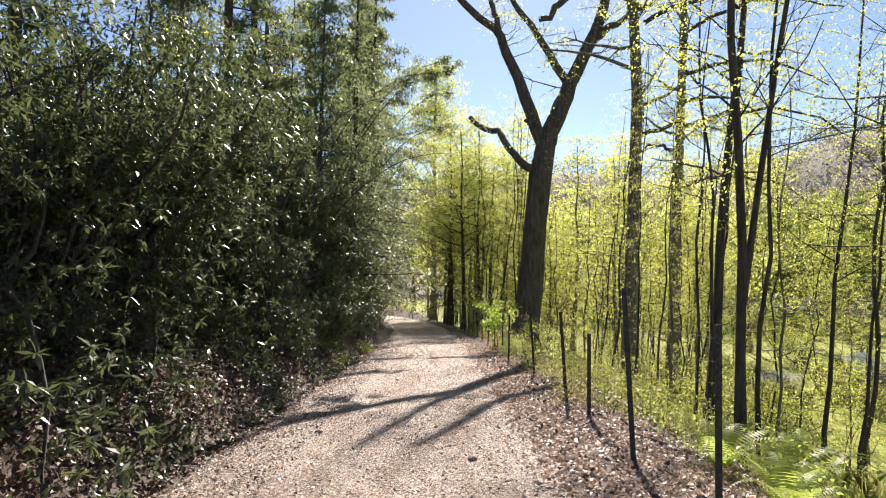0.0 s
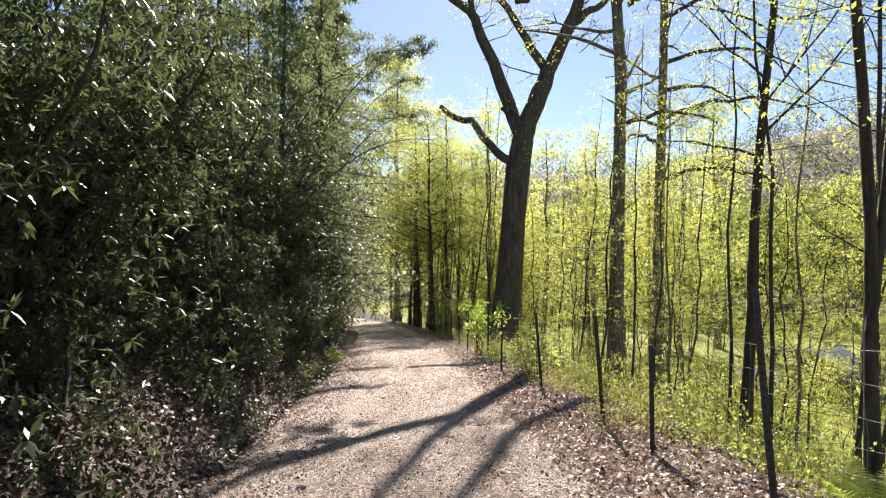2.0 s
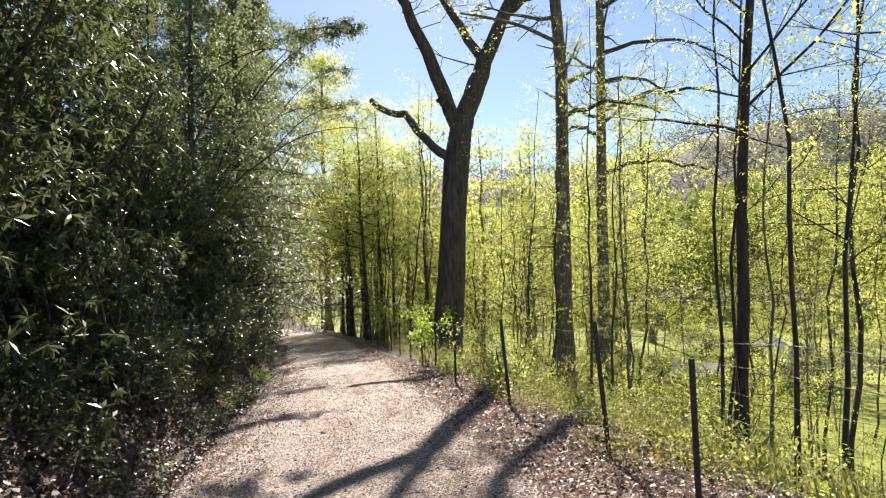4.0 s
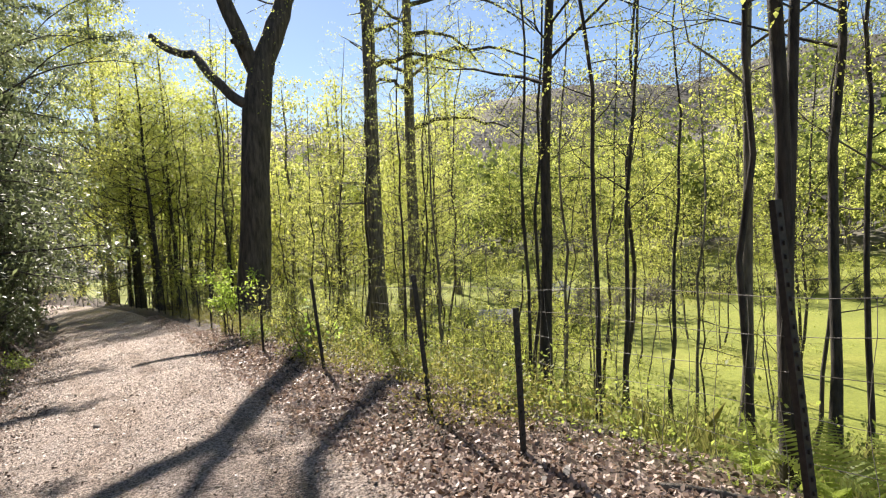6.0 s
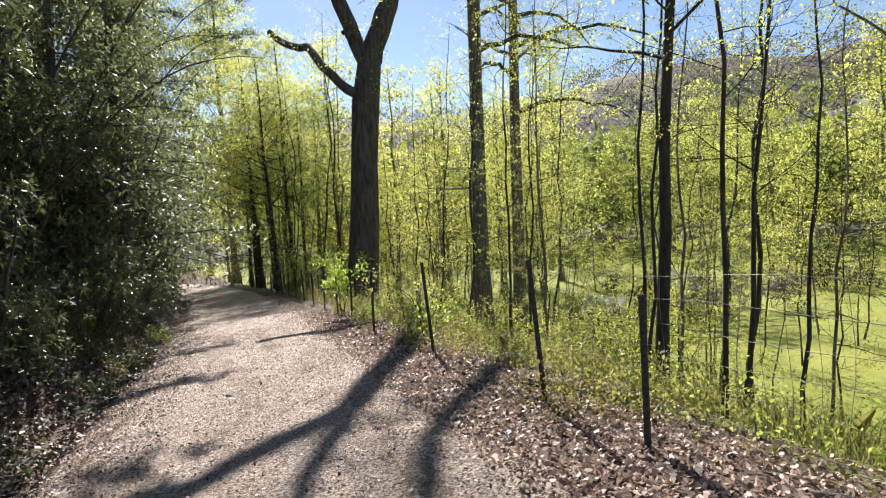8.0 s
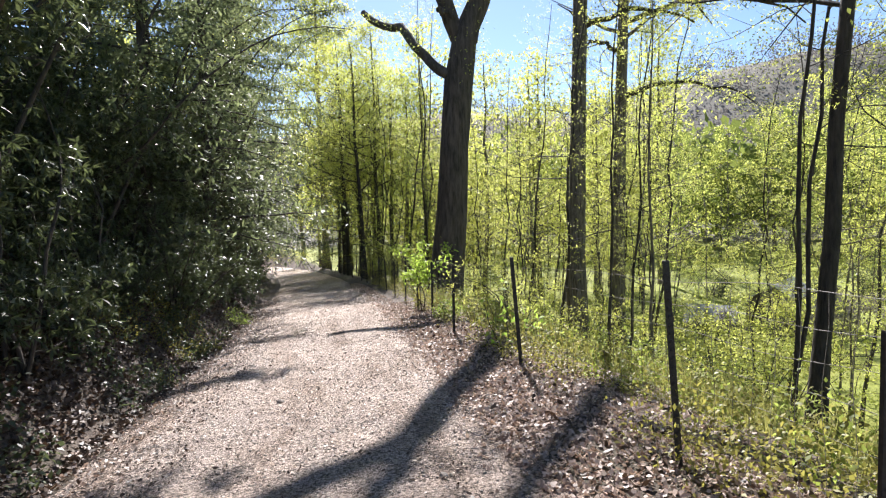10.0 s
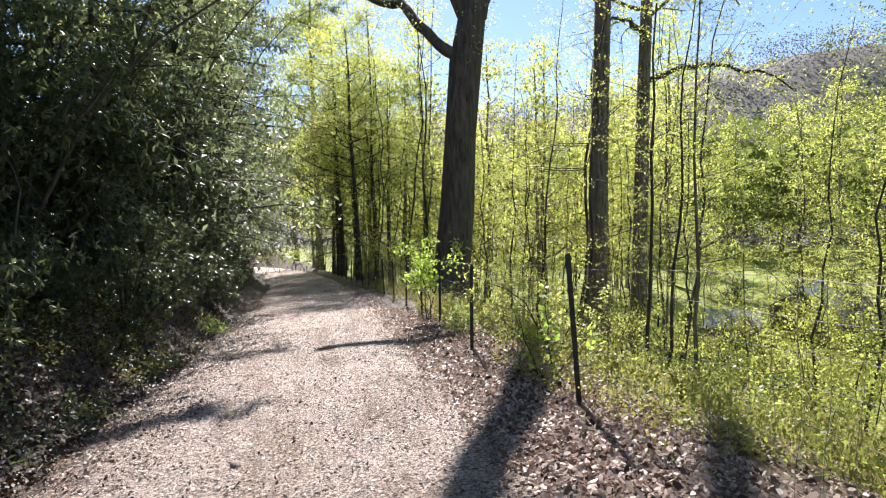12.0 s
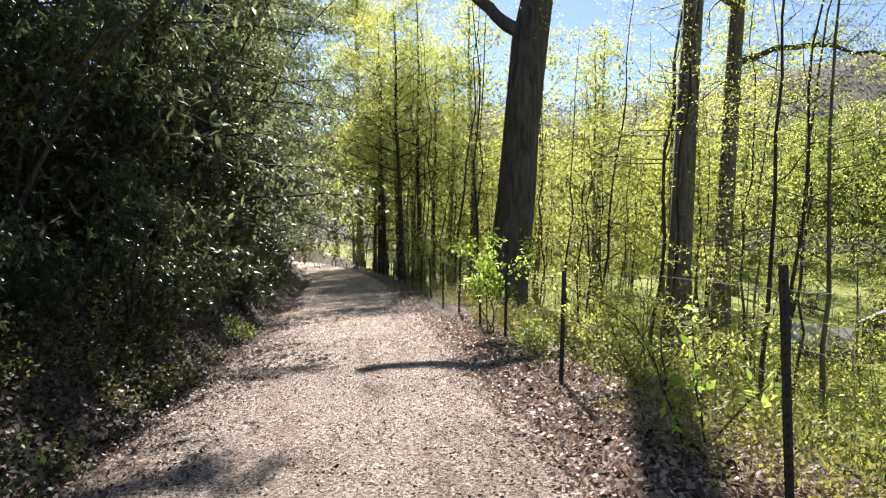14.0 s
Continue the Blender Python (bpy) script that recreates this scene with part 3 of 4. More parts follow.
# ---- the bank's rhododendrons ----
def rhododendron(tall, wide, n, label, mat=M_LEAF_RHODO, size=0.125, over=0.0, first=0.10):
    root = tagged(new("rhododendron"), label, "shrub", "rhododendrons on the bank")
    w = Wood()
    tips = []
    for _ in range(7):
        az = rng.uniform(0, 2 * math.pi)
        p = wander((rng.normal() * 0.15, rng.normal() * 0.15, -0.3), (math.cos(az) * 0.6 + over, math.sin(az) * 0.6, 1.0), tall * rng.uniform(0.7, 1.05), 8, 0.22, 0.03)
        p[:, :2] *= wide / tall * 1.3
        w.tube(p, np.linspace(0.035, 0.01, 9), 4)
        tips.append(limbs(w, p, 0.03, first, 5, 1.0, 0.15, 3, 2, 0.25, 0.4))
    part("stem", w.mesh("stem", M_BARK_DARK), root)
    tips = np.concatenate(tips)
    hubs = cloud(tips, n // 8, 0.2)
    at = np.repeat(hubs, 8, 0)
    part("foliage", leaves("foliage", at, size, size * 0.29, mat, 0.5, 0.5), root)
    return root


LAB = "dense dark-green rhododendron with glossy drooping leaves"
bushes = [rhododendron(t, wd, n, LAB) for t, wd, n in ((3.6, 1.7, 5200), (2.8, 1.5, 4200), (4.6, 1.8, 5800))]
leaning = [rhododendron(t, 2.0, n, "tall rhododendron leaning out over the trail's edge", size=0.108, over=0.75, first=0.42) for t, n in ((5.0, 6000), (4.3, 5400))]


def plant_bank():
    r = random.Random(9)
    k = 0
    for row, (u0, step, big) in enumerate(((4.0, 1.5, 0), (5.0, 1.8, 0), (6.3, 2.9, 1))):
        y = -2.5 + 0.4 * row
        while y < (36 if row < 2 else 30):
            uu = -(u0 + r.uniform(-0.25, 0.3) - (0.75 if row == 0 and y > 11 else 0))
            x = float(trail_x(y)) + uu
            if k < 3:
                put(bushes[k], x, y, k * 77)
            else:
                b = bushes[2] if big and r.random() < 0.7 else bushes[r.randrange(3)]
                put_copy(b, x, y, r.uniform(0, 360), r.uniform(0.85, 1.15) * (1.25 if big else 1.0) * (0.8 if row == 0 else 1))
            k += 1
            y += step * r.uniform(0.85, 1.2)


plant_bank()


def plant_leaning():
    r = random.Random(17)
    y, k = -1.5, 0
    while y < 38:
        x = float(trail_x(y)) - 3.85 + r.uniform(-0.3, 0.2)
        if k < 2:
            put(leaning[k], x, y, r.uniform(-30, 30))
        else:
            shift, grow = (-0.3, 1.05) if y < 9 else (-1.3, 1.32) if y < 15 else (-0.95, 1.2) if y < 25 else (-0.6, 1.15)
            put_copy(leaning[k % 2], x + shift, y, r.uniform(-35, 35), r.uniform(0.93, 1.12) * grow)
        y += r.uniform(1.3, 1.9)
        k += 1


plant_leaning()


def plant_low():
    r = random.Random(23)
    y = 0.8
    while y < 34:
        early = y < 18.5
        put_copy(bushes[1], float(trail_x(y)) - (3.55 if early else 3.2) + r.uniform(-0.2, 0.15), y, r.uniform(0, 360), r.uniform(0.26, 0.42) if early else r.uniform(0.38, 0.6))
        y += r.uniform(0.7, 1.15) * (1.3 if early else 1)


plant_low()

# ---- evergreens and trees above the bank ----
def hemlock(h, rd, n, reach=3.4, size=0.17):
    root = tagged(new("hemlock"), "tall hemlock with drooping grey-green sprays", "tree", "hemlocks above the bank")
    w = Wood()
    s = np.linspace(0, 1, 12)
    spine = np.stack([0.02 * h * s, np.zeros(12), h * s], 1)
    spine[0, 2] = -0.4
    w.tube(spine, rd * (1 - 0.9 * s), 8, 0.03)
    tips = []
    for k in range(46):
        f = 0.10 + 0.88 * k / 46
        az = k * 2.4 + rng.normal() * 0.3
        ln = reach * (1.08 - f) * rng.uniform(0.7, 1.15)
        p = wander((0.02 * h * f, 0, h * f), (math.cos(az), math.sin(az), 0.12), ln, 6, 0.08, -0.06)
        w.tube(p, np.linspace(rd * 0.22 * (1.1 - f), 0.006, 7), 4)
        for q in range(5):
            e = wander(p[1 + q], (math.cos(az + rng.normal() * 0.9), math.sin(az + rng.normal() * 0.9), -0.1), ln * 0.32, 3, 0.1, -0.05)
            w.tube(e, np.linspace(0.008, 0.003, 4), 3)
            tips.append(e)
        tips.append(p[2:])
    part("trunk", w.mesh("trunk", M_BARK_DARK), root)
    tips = np.concatenate(tips)
    at = cloud(tips, n, 0.13)
    part("crown", leaves("crown", at, size, size * 0.33, M_NEEDLE, 0.25, 0.7), root)
    return root


firs = [hemlock(13, 0.17, 8000), hemlock(10, 0.13, 6500)]
old_firs = [hemlock(21, 0.27, 12000, 5.4, 0.26)]


canopy = [tree("canopy_tree", h, 0.15, (-0.02, 0), 0.36, 34, 3.6, n, 0.13, 0.5, M_BARK_DARK, M_LEAF_SPRING, "straight dark-trunked tree with a leafy spring crown", "tree", "trees beside the far trail", wob=0.03, rise=0.3) for h, n in ((13.5, 5200), (15.5, 6000))]


def plant_above():
    r = random.Random(21)
    spots = [(-5.0, 30.0), (-7.0, 15), (-5.6, 25.5), (-8.5, 6), (-8.2, 11), (-7.5, 2.0), (-9, -1.5), (-6.8, 21.5), (-8.2, 27), (-10.5, 14), (-10, 22), (-4.3, 19.5), (-3.7, 23.0), (-4.1, 27.0)]
    for k, (x, y) in enumerate(spots):
        if k < 2:
            put(firs[k], x, y, k * 60)
        else:
            put_copy(firs[r.randrange(2)], x, y, r.uniform(0, 360), r.uniform(0.85, 1.2))
    put(old_firs[0], -4.4, 33.5, 20)
    for x, y, s in ((-5.4, 39, 1.05), (-6.2, 45, 1.1), (-6.8, 29.5, 0.95), (-8.6, 51, 1.1), (-7.0, 18.5, 0.85), (-8.2, 24, 0.9)):
        put_copy(old_firs[0], x, y, r.uniform(0, 360), s)
    for x, y, s in ((0.5, 47.0, 1.1), (-4.2, 30.6, 0.9), (-4.4, 36.0, 1.0), (-5.6, 42.0, 1.1)):
        put_copy(firs[r.randrange(2)], x, y, r.uniform(0, 360), s)
    for k in range(7):
        y = 39.5 + 1.9 * k
        x = float(trail_x(y)) + 2.75 + 1.3 * (k % 3) + r.uniform(-0.2, 0.2)
        put(canopy[k], x, y, k * 40) if k < 2 else put_copy(canopy[k % 2], x, y, r.uniform(0, 360), r.uniform(0.9, 1.15))
    for k in range(9):
        y = r.uniform(29, 50)
        put_copy(young[r.choice((0, 1, 3, 5))], float(trail_x(y)) + r.uniform(3.0, 6.0), y, r.uniform(0, 360), r.uniform(1.0, 1.4))
    for x, y in ((-6, 12), (-7.5, 8.2), (-6.5, 26.5), (-8, 17), (-5.8, 21), (-9.5, 12), (-5.6, 6.5)):
        put_copy(young[r.randrange(2)], x, y, r.uniform(0, 360), 1.1)
    for x, y, s in ((-7.5, 50, 1.4), (-10, 58, 1.5), (2.6, 47, 1.2), (-14, 46, 1.3), (-16, 62, 1.5), (1.6, 66, 1.4), (-3.5, 70, 1.3), (-12, 76, 1.3), (-4, 80, 1.3), (-9, 88, 1.4), (-14, 95, 1.4), (2.4, 52, 1.0), (0.6, 48.5, 0.8), (-1.6, 66, 1.2), (-20, 75, 1.5), (-22, 90, 1.5)):
        if abs(x - float(trail_x(y))) > 2.6:
            put_copy(full[r.randrange(3)], x, y, r.uniform(0, 360), s)


plant_above()
put(tree("tulip_tree", 27, 0.33, (0, 0), 0.22, 60, 6.6, 15000, 0.27, 0.8, M_BARK_GREY, M_LEAF_SPRING, "tall bright yellow-green tulip tree beyond the bend", "tree", sides=9, wob=0.02), -1.0, 63.0)

# ---- thin saplings arching out from the bank ----
def arching(x, y, over, away, tall, label, n=160, mat=M_LEAF_SPRING, leaf=0.05):
    root = tagged(new("arching_sapling"), label, "tree", "saplings arching over the trail")
    root.matrix_basis = on(x, y)
    q = np.linspace(0, 1, 14)
    line = np.stack([over * q ** 1.6, away * q, tall * (1.55 * q - 0.55 * q ** 3)], 1)
    line[1:] += np.cumsum(rng.normal(size=(13, 3)) * 0.02, 0)
    line[0, 2] = -0.2
    w = Wood()
    w.tube(line, np.linspace(0.04, 0.007, 14), 6, 0.03)
    tips = limbs(w, line, 0.02, 0.35, 22, 1.4, 0.05, 3, 4, 0.2)
    part("stem", w.mesh("stem", M_BARK_DARK), root)
    part("foliage", leaves("foliage", cloud(tips, n, 0.10, 0.5), leaf, leaf * 0.5, mat, 0.2, 0.7), root)


arching(-4.4, 16.6, 4.6, 1.6, 4.9, "thin nearly bare sapling arching over the trail")
arching(-4.6, 19.0, 4.0, 2.4, 6.2, "thin nearly bare sapling arching over the trail")
arching(-4.3, 13.0, 3.0, 3.0, 5.6, "thin sapling leaning out of the rhododendrons")

for k, (x, y, over, away, tall) in enumerate(((-4.7, 17.4, 4.6, 0.8, 7.2), (-4.5, 19.6, 5.0, 0.2, 8.2), (-4.8, 21.6, 5.4, 0.5, 9.2), (-4.4, 23.6, 4.8, 0.0, 7.8), (-4.8, 26.0, 5.3, 0.4, 9.8), (-4.5, 29.0, 5.0, 0.0, 9.2))):
    arching(x, y, over, away, tall, "thin hemlock sapling arching high over the trail", 2300, M_NEEDLE, 0.10)

# ---- the fence ----
POSTS = [(1.85, 3.9, 1.3, 0), (1.76, 5.35, 1.6, -2), (1.88, 7.45, 1.08, 0), (1.90, 8.9, 1.35, -4), (1.95, 12.3, 1.35, -4), (1.76, 15.45, 1.22, 1), (1.93, 18.7, 1.2, 1)]
fence = tagged(new("fence"), "woven wire fence on dark steel posts along the trail", "fence")


def post_mesh(h):
    bm = bmesh.new()
    box(bm, -0.024, 0.024, -0.003, 0.003, -0.4, h)
    box(bm, -0.004, 0.004, 0.0032, 0.036, -0.4, h)
    z = 0.1
    while z < h - 0.03:
        box(bm, -0.008, 0.008, -0.013, -0.0032, z, z + 0.018)
        z += 0.055
    return bm_mesh("post", bm, M_POST)


for k in range(13):
    y = 20.3 + k * 2.3
    POSTS.append((float(trail_x(y)) + FENCE_U - 0.05, y, 1.2 + 0.1 * math.sin(k * 2.1), 2 * math.sin(k * 1.7)))
for x, y, h, tilt in POSTS:
    p = part("post", post_mesh(h), fence)
    p.matrix_basis = pose(x, y, gz(x, y), -4 if h > 1.5 else 0, tilt, 0)


def wire_span(a, b):
    """The wires of one span: eight lines and the upright stays between them."""
    (x0, y0, h0, _), (x1, y1, h1, _) = a, b
    w = Wood()
    n = 9
    s = np.linspace(0, 1, n)
    px, py = x0 + (x1 - x0) * s, y0 + (y1 - y0) * s
    pz = ground_z(px, py)
    top = 1.22
    for h in np.linspace(0.06, top, 8):
        sag = 0.015 * np.sin(s * math.pi * 2 + h * 9)
        w.tube(np.stack([px + 0.012, py, pz + h + sag], 1), np.full(n, 0.0017), 3)
    L = math.hypot(x1 - x0, y1 - y0)
    for q in range(1, int(L / 0.16)):
        f = q * 0.16 / L
        x, y = x0 + (x1 - x0) * f, y0 + (y1 - y0) * f
        z = gz(x, y)
        zz = np.linspace(0.06, top, 9)
        w.tube(np.stack([np.full(9, x + 0.012), y + 0.018 * np.sin(zz * 8 + q), z + zz], 1), np.full(9, 0.0016), 3)
    return w.mesh("wire_mesh", M_WIRE)


for a, b in zip(POSTS[:-1], POSTS[1:]):
    part("wire_mesh", wire_span(a, b), fence, "rusty woven wire")

# ---- fallen leaves, weeds and grass ----
def scatter_on(n, y0, y1, u0, u1, seed, lift=0.01):
    g = np.random.default_rng(seed)
    y = g.uniform(y0, y1, n)
    u = g.uniform(u0, u1, n)
    x = trail_x(y) + u
    return np.stack([x, y, ground_z(x, y) + lift], 1), u


def flat_leaves(name, at, length, width, mat, tilt=0.35):
    """Leaves lying on the ground, each curled a little."""
    n = len(at)
    a = rng.uniform(0, 2 * math.pi, n)
    nrm = unit(np.stack([rng.normal(size=n) * tilt, rng.normal(size=n) * tilt, np.ones(n)], 1))
    d = unit(np.cross(nrm, np.stack([np.cos(a), np.sin(a), np.zeros(n)], 1)))
    s = np.cross(nrm, d)
    L = length * rng.uniform(0.45, 1.3, n)
    W = width * rng.uniform(0.6, 1.4, n)
    c = rng.uniform(-0.5, 1.1, n)
    rim = []
    for k in range(6):
        q = k * math.pi / 3
        rad = rng.uniform(0.55, 1.1, n)
        px, py = np.cos(q) * L / 2 * rad, np.sin(q) * W / 2 * rad
        rim.append(at + d * px[:, None] + s * py[:, None] + nrm * (c * (px ** 2 / (L + 1e-6) + 1.5 * py ** 2 / (W + 1e-6)))[:, None])
    v = np.stack(rim, 1)
    return mesh_of(name, v.reshape(-1, 3), np.arange(n * 6).reshape(-1, 6), mat, False)


right_at, ru = scatter_on(76000, -4, 22, 1.35, 4.4, 1, 0.02)
fade = np.random.default_rng(9).uniform(size=len(ru))
right_at = right_at[(ru < 2.7 + 1.6 * fade ** 1.5 + 0.35 * waves(right_at[:, 0], right_at[:, 1], 2.3)) & (ru > 1.4 + 0.5 * fade ** 3)]
edge_at, eu = scatter_on(9000, -1, 34, 0.9, 2.0, 2, 0.03)
left_at, lu = scatter_on(8000, -6, 30, -2.6, -1.2, 3, 0.03)
left_at = left_at[lu < -1.3 - 0.9 * np.random.default_rng(10).uniform(size=len(lu)) ** 1.5]
# the bank's leaves are coloured for shade, darker than those by the trail
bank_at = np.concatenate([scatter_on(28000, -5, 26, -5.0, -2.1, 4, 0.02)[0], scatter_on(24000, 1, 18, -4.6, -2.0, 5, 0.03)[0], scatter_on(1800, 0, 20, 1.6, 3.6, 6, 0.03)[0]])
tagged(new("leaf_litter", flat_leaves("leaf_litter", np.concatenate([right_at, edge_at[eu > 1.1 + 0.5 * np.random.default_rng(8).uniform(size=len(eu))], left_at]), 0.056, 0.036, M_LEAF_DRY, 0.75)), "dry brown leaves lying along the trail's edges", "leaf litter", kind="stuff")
tagged(new("bank_litter", flat_leaves("bank_litter", bank_at, 0.08, 0.05, M_LEAF_OLD_SHADED, 0.7)), "dark brown fallen leaves on the steep bank and verge, the bank's shade in their colour", "leaf litter", kind="stuff")


def weeds(name, at, tall, per, mat, leaf, label):
    """Low weeds: small leaves stacked up loosely over each spot."""
    at = at[waves(at[:, 0], at[:, 1], 2.2) + 0.5 * waves(at[:, 0] + 5, at[:, 1], 0.7) > -0.12]
    tall = np.repeat(tall * rng.uniform(0.35, 1.6, len(at)), per)
    at = np.repeat(at, per, 0)
    at = at + rng.normal(size=at.shape) * np.array([0.07, 0.07, 0]) + np.array([0, 0, 1]) * (rng.uniform(0, 1, len(at)) * tall)[:, None]
    tagged(new(name, leaves(name, at, leaf, leaf * 0.6, mat, 0.0, 0.6)), label, "weeds", kind="stuff")


w1, _ = scatter_on(5200, 8.0, 34, 2.25, 4.6, 11)
weeds("weeds", w1, 0.38, 11, M_WEED, 0.042, "yellow-green weeds along the foot of the fence")
w2, _ = scatter_on(3400, 2, 26, 2.9, 8.0, 12)
weeds("brambles", w2, 0.5, 11, M_LEAF_FRESH, 0.05, "low green brambles on the slope below the fence")


w3, _ = scatter_on(520, 14.5, 20, -3.5, -2.2, 13)
weeds("bank_weeds", w3, 0.28, 10, M_WEED, 0.045, "sunlit yellow-green weeds on the low bank")
w4, _ = scatter_on(3600, 0.5, 20, -4.6, -2.1, 15)
weeds("bank_seedlings", w4, 0.30, 7, M_LEAF_RHODO, 0.07, "dark evergreen seedlings and low growth on the bank")


def blades(name, at, tall, label):
    n = len(at)
    d = unit(np.stack([rng.normal(size=n) * 0.3, rng.normal(size=n) * 0.3, np.ones(n)], 1))
    a = rng.uniform(0, 2 * math.pi, n)
    s = np.stack([np.cos(a), np.sin(a), np.zeros(n)], 1) * 0.006
    L = (tall * rng.uniform(0.4, 1.2, n))[:, None]
    bend = np.stack([rng.normal(size=n), rng.normal(size=n), -0.4 * np.ones(n)], 1) * L * 0.3
    v = np.stack([at - s, at + s, at + d * L * 0.6 + s * 0.7, at + d * L + bend * 0.6, at + d * L * 0.6 - s * 0.7], 1)
    f = np.arange(n * 5).reshape(-1, 5)
    tagged(new(name, mesh_of(name, v.reshape(-1, 3), [f], M_GRASS, False)), label, "grass", kind="stuff")


g1, _ = scatter_on(15000, 2, 26, 3.6, 9.0, 14, -0.01)
g1 = g1[waves(g1[:, 0], g1[:, 1], 1.6) > -0.15]
blades("tall_grass", g1, 0.55, "tall fresh grass on the slope below the fence")

crumb_at, _ = scatter_on(8000, 0, 26, -2.0, 1.7, 31, 0.032)
tagged(new("leaf_crumbs", flat_leaves("leaf_crumbs", crumb_at, 0.038, 0.022, M_LEAF_DRY, 0.3)), "scattered bits of dry leaf on the gravel", "leaf litter", kind="stuff")

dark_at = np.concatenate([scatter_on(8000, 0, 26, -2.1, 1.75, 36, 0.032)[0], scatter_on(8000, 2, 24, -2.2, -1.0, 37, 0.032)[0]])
tagged(new("old_crumbs", flat_leaves("old_crumbs", dark_at, 0.042, 0.02, M_LEAF_OLD_SHADED, 0.45)), "dark bits of rotted leaf and twig on the gravel", "leaf litter", kind="stuff")


def pebbles(name, at, size, mat, label):
    """Squat eight-sided stones."""
    n = len(at)
    s = (size * rng.uniform(0.4, 1.5, n))[:, None]
    a = rng.uniform(0, 2 * math.pi, n)
    e1 = np.stack([np.cos(a), np.sin(a), np.zeros(n)], 1) * s
    e2 = np.stack([-np.sin(a), np.cos(a), np.zeros(n)], 1) * s * rng.uniform(0.6, 1, n)[:, None]
    up_v = np.array([0, 0, 0.55]) * s
    v = np.stack([at + e1, at + e2, at - e1, at - e2, at + up_v + e1 * 0.2, at - up_v], 1)
    f = np.array([(0, 1, 4), (1, 2, 4), (2, 3, 4), (3, 0, 4), (1, 0, 5), (2, 1, 5), (3, 2, 5), (0, 3, 5)])
    tagged(new(name, mesh_of(name, v.reshape(-1, 3), (f[None] + np.arange(n)[:, None, None] * 6).reshape(-1, 3), mat, False)), label, "gravel", kind="stuff")


peb_at, _ = scatter_on(12000, -1, 21, -2.1, 1.8, 33, 0.024)
pebbles("loose_gravel", peb_at, 0.0125, M_STONE, "loose small stones on the trail")


# ---- single stones, a fallen branch, ferns, small bushes ----
def stone(x, y, s):
    bm = bmesh.new()
    bmesh.ops.create_icosphere(bm, subdivisions=2, radius=s)
    for v in bm.verts:
        v.co *= 1 + 0.25 * noise.noise(v.co * (2.0 / s) + Vector((x, y, 0)))
        v.co.z *= 0.65
    ob = tagged(new("stone", bm_mesh("stone", bm, M_STONE)), "small rough stone lying on the trail", "stone", "stones on the trail")
    ob.location = (x, y, gz(x, y) + s * 0.35 + 0.02)


for x, y, s in ((-1.5, 7.15, 0.045), (0.3, 5.6, 0.05), (-0.2, 8.0, 0.03), (0.9, 7.4, 0.035), (0.4, 9.3, 0.03), (-0.9, 12, 0.04)):
    stone(x, y, s)


def fallen_branch(p0, p1, r, label):
    n = 9
    s = np.linspace(0, 1, n)
    pts = np.array(p0)[None, :] * (1 - s)[:, None] + np.array(p1)[None, :] * s[:, None]
    pts += np.stack([0.03 * np.sin(s * 5), 0.02 * np.sin(s * 9)], 1)
    z = ground_z(pts[:, 0], pts[:, 1]) + r * 0.8
    w = Wood()
    w.tube(np.stack([pts[:, 0], pts[:, 1], z], 1), np.linspace(r, r * 0.6, n), 8, 0.06)
    tagged(new("fallen_branch", w.mesh("fallen_branch", M_BARK_GREY)), label, "branch")


fallen_branch((2.1, 6.45), (2.75, 5.85), 0.028, "bare fallen branch lying against the fence")
fallen_branch((-2.5, 15.9), (-1.9, 16.6), 0.016, "thin dead stick at the foot of the bank")
fallen_branch((-2.9, 9.2), (-2.3, 8.4), 0.012, "thin dead stick on the leafy bank")


def fern(x, y, turn, size):
    root = tagged(new("fern"), "bright green fern with arching fronds", "fern", "ferns by the fence")
    root.matrix_basis = on(x, y, turn, size)
    for k in range(9):
        az = k * 0.70 + rng.normal() * 0.15
        s = np.linspace(0, 1, 27)
        ln = rng.uniform(0.5, 0.85)
        out = np.array([math.cos(az), math.sin(az), 0])
        spine = out[None] * (ln * 0.75 * s ** 1.3)[:, None] + np.array([0, 0, 1])[None] * (ln * (1.05 * s - 0.62 * s ** 2.4))[:, None]
        side = np.array([-math.sin(az), math.cos(az), 0])
        v, f = [], []
        for q in range(3, 27):
            wd = 0.12 * math.sin(math.pi * min(1, 0.12 + 0.88 * s[q])) * (1.15 - s[q])* 1.3 + 0.01
            along = (spine[q] - spine[q - 1]) * 0.40
            for sg in (1, -1):
                tip = spine[q] + side * sg * wd + along * 1.2 + np.array([0, 0, -0.12 * wd])
                i0 = len(v)
                v += [spine[q] - along, tip, spine[q] + along]
                f.append((i0, i0 + 1, i0 + 2))
        part("frond", mesh_of("frond", np.array(v), np.array(f), M_LEAF_FRESH, False), root)
    return root


for k, (x, y, s) in enumerate(((2.55, 5.35, 1.1), (2.9, 5.9, 1.0), (3.2, 5.2, 1.2), (2.75, 4.7, 1.1), (3.6, 5.7, 0.9), (3.1, 6.5, 0.7), (2.45, 4.1, 1.0), (3.9, 5.0, 1.0))):
    fern(x, y, k * 31, s)


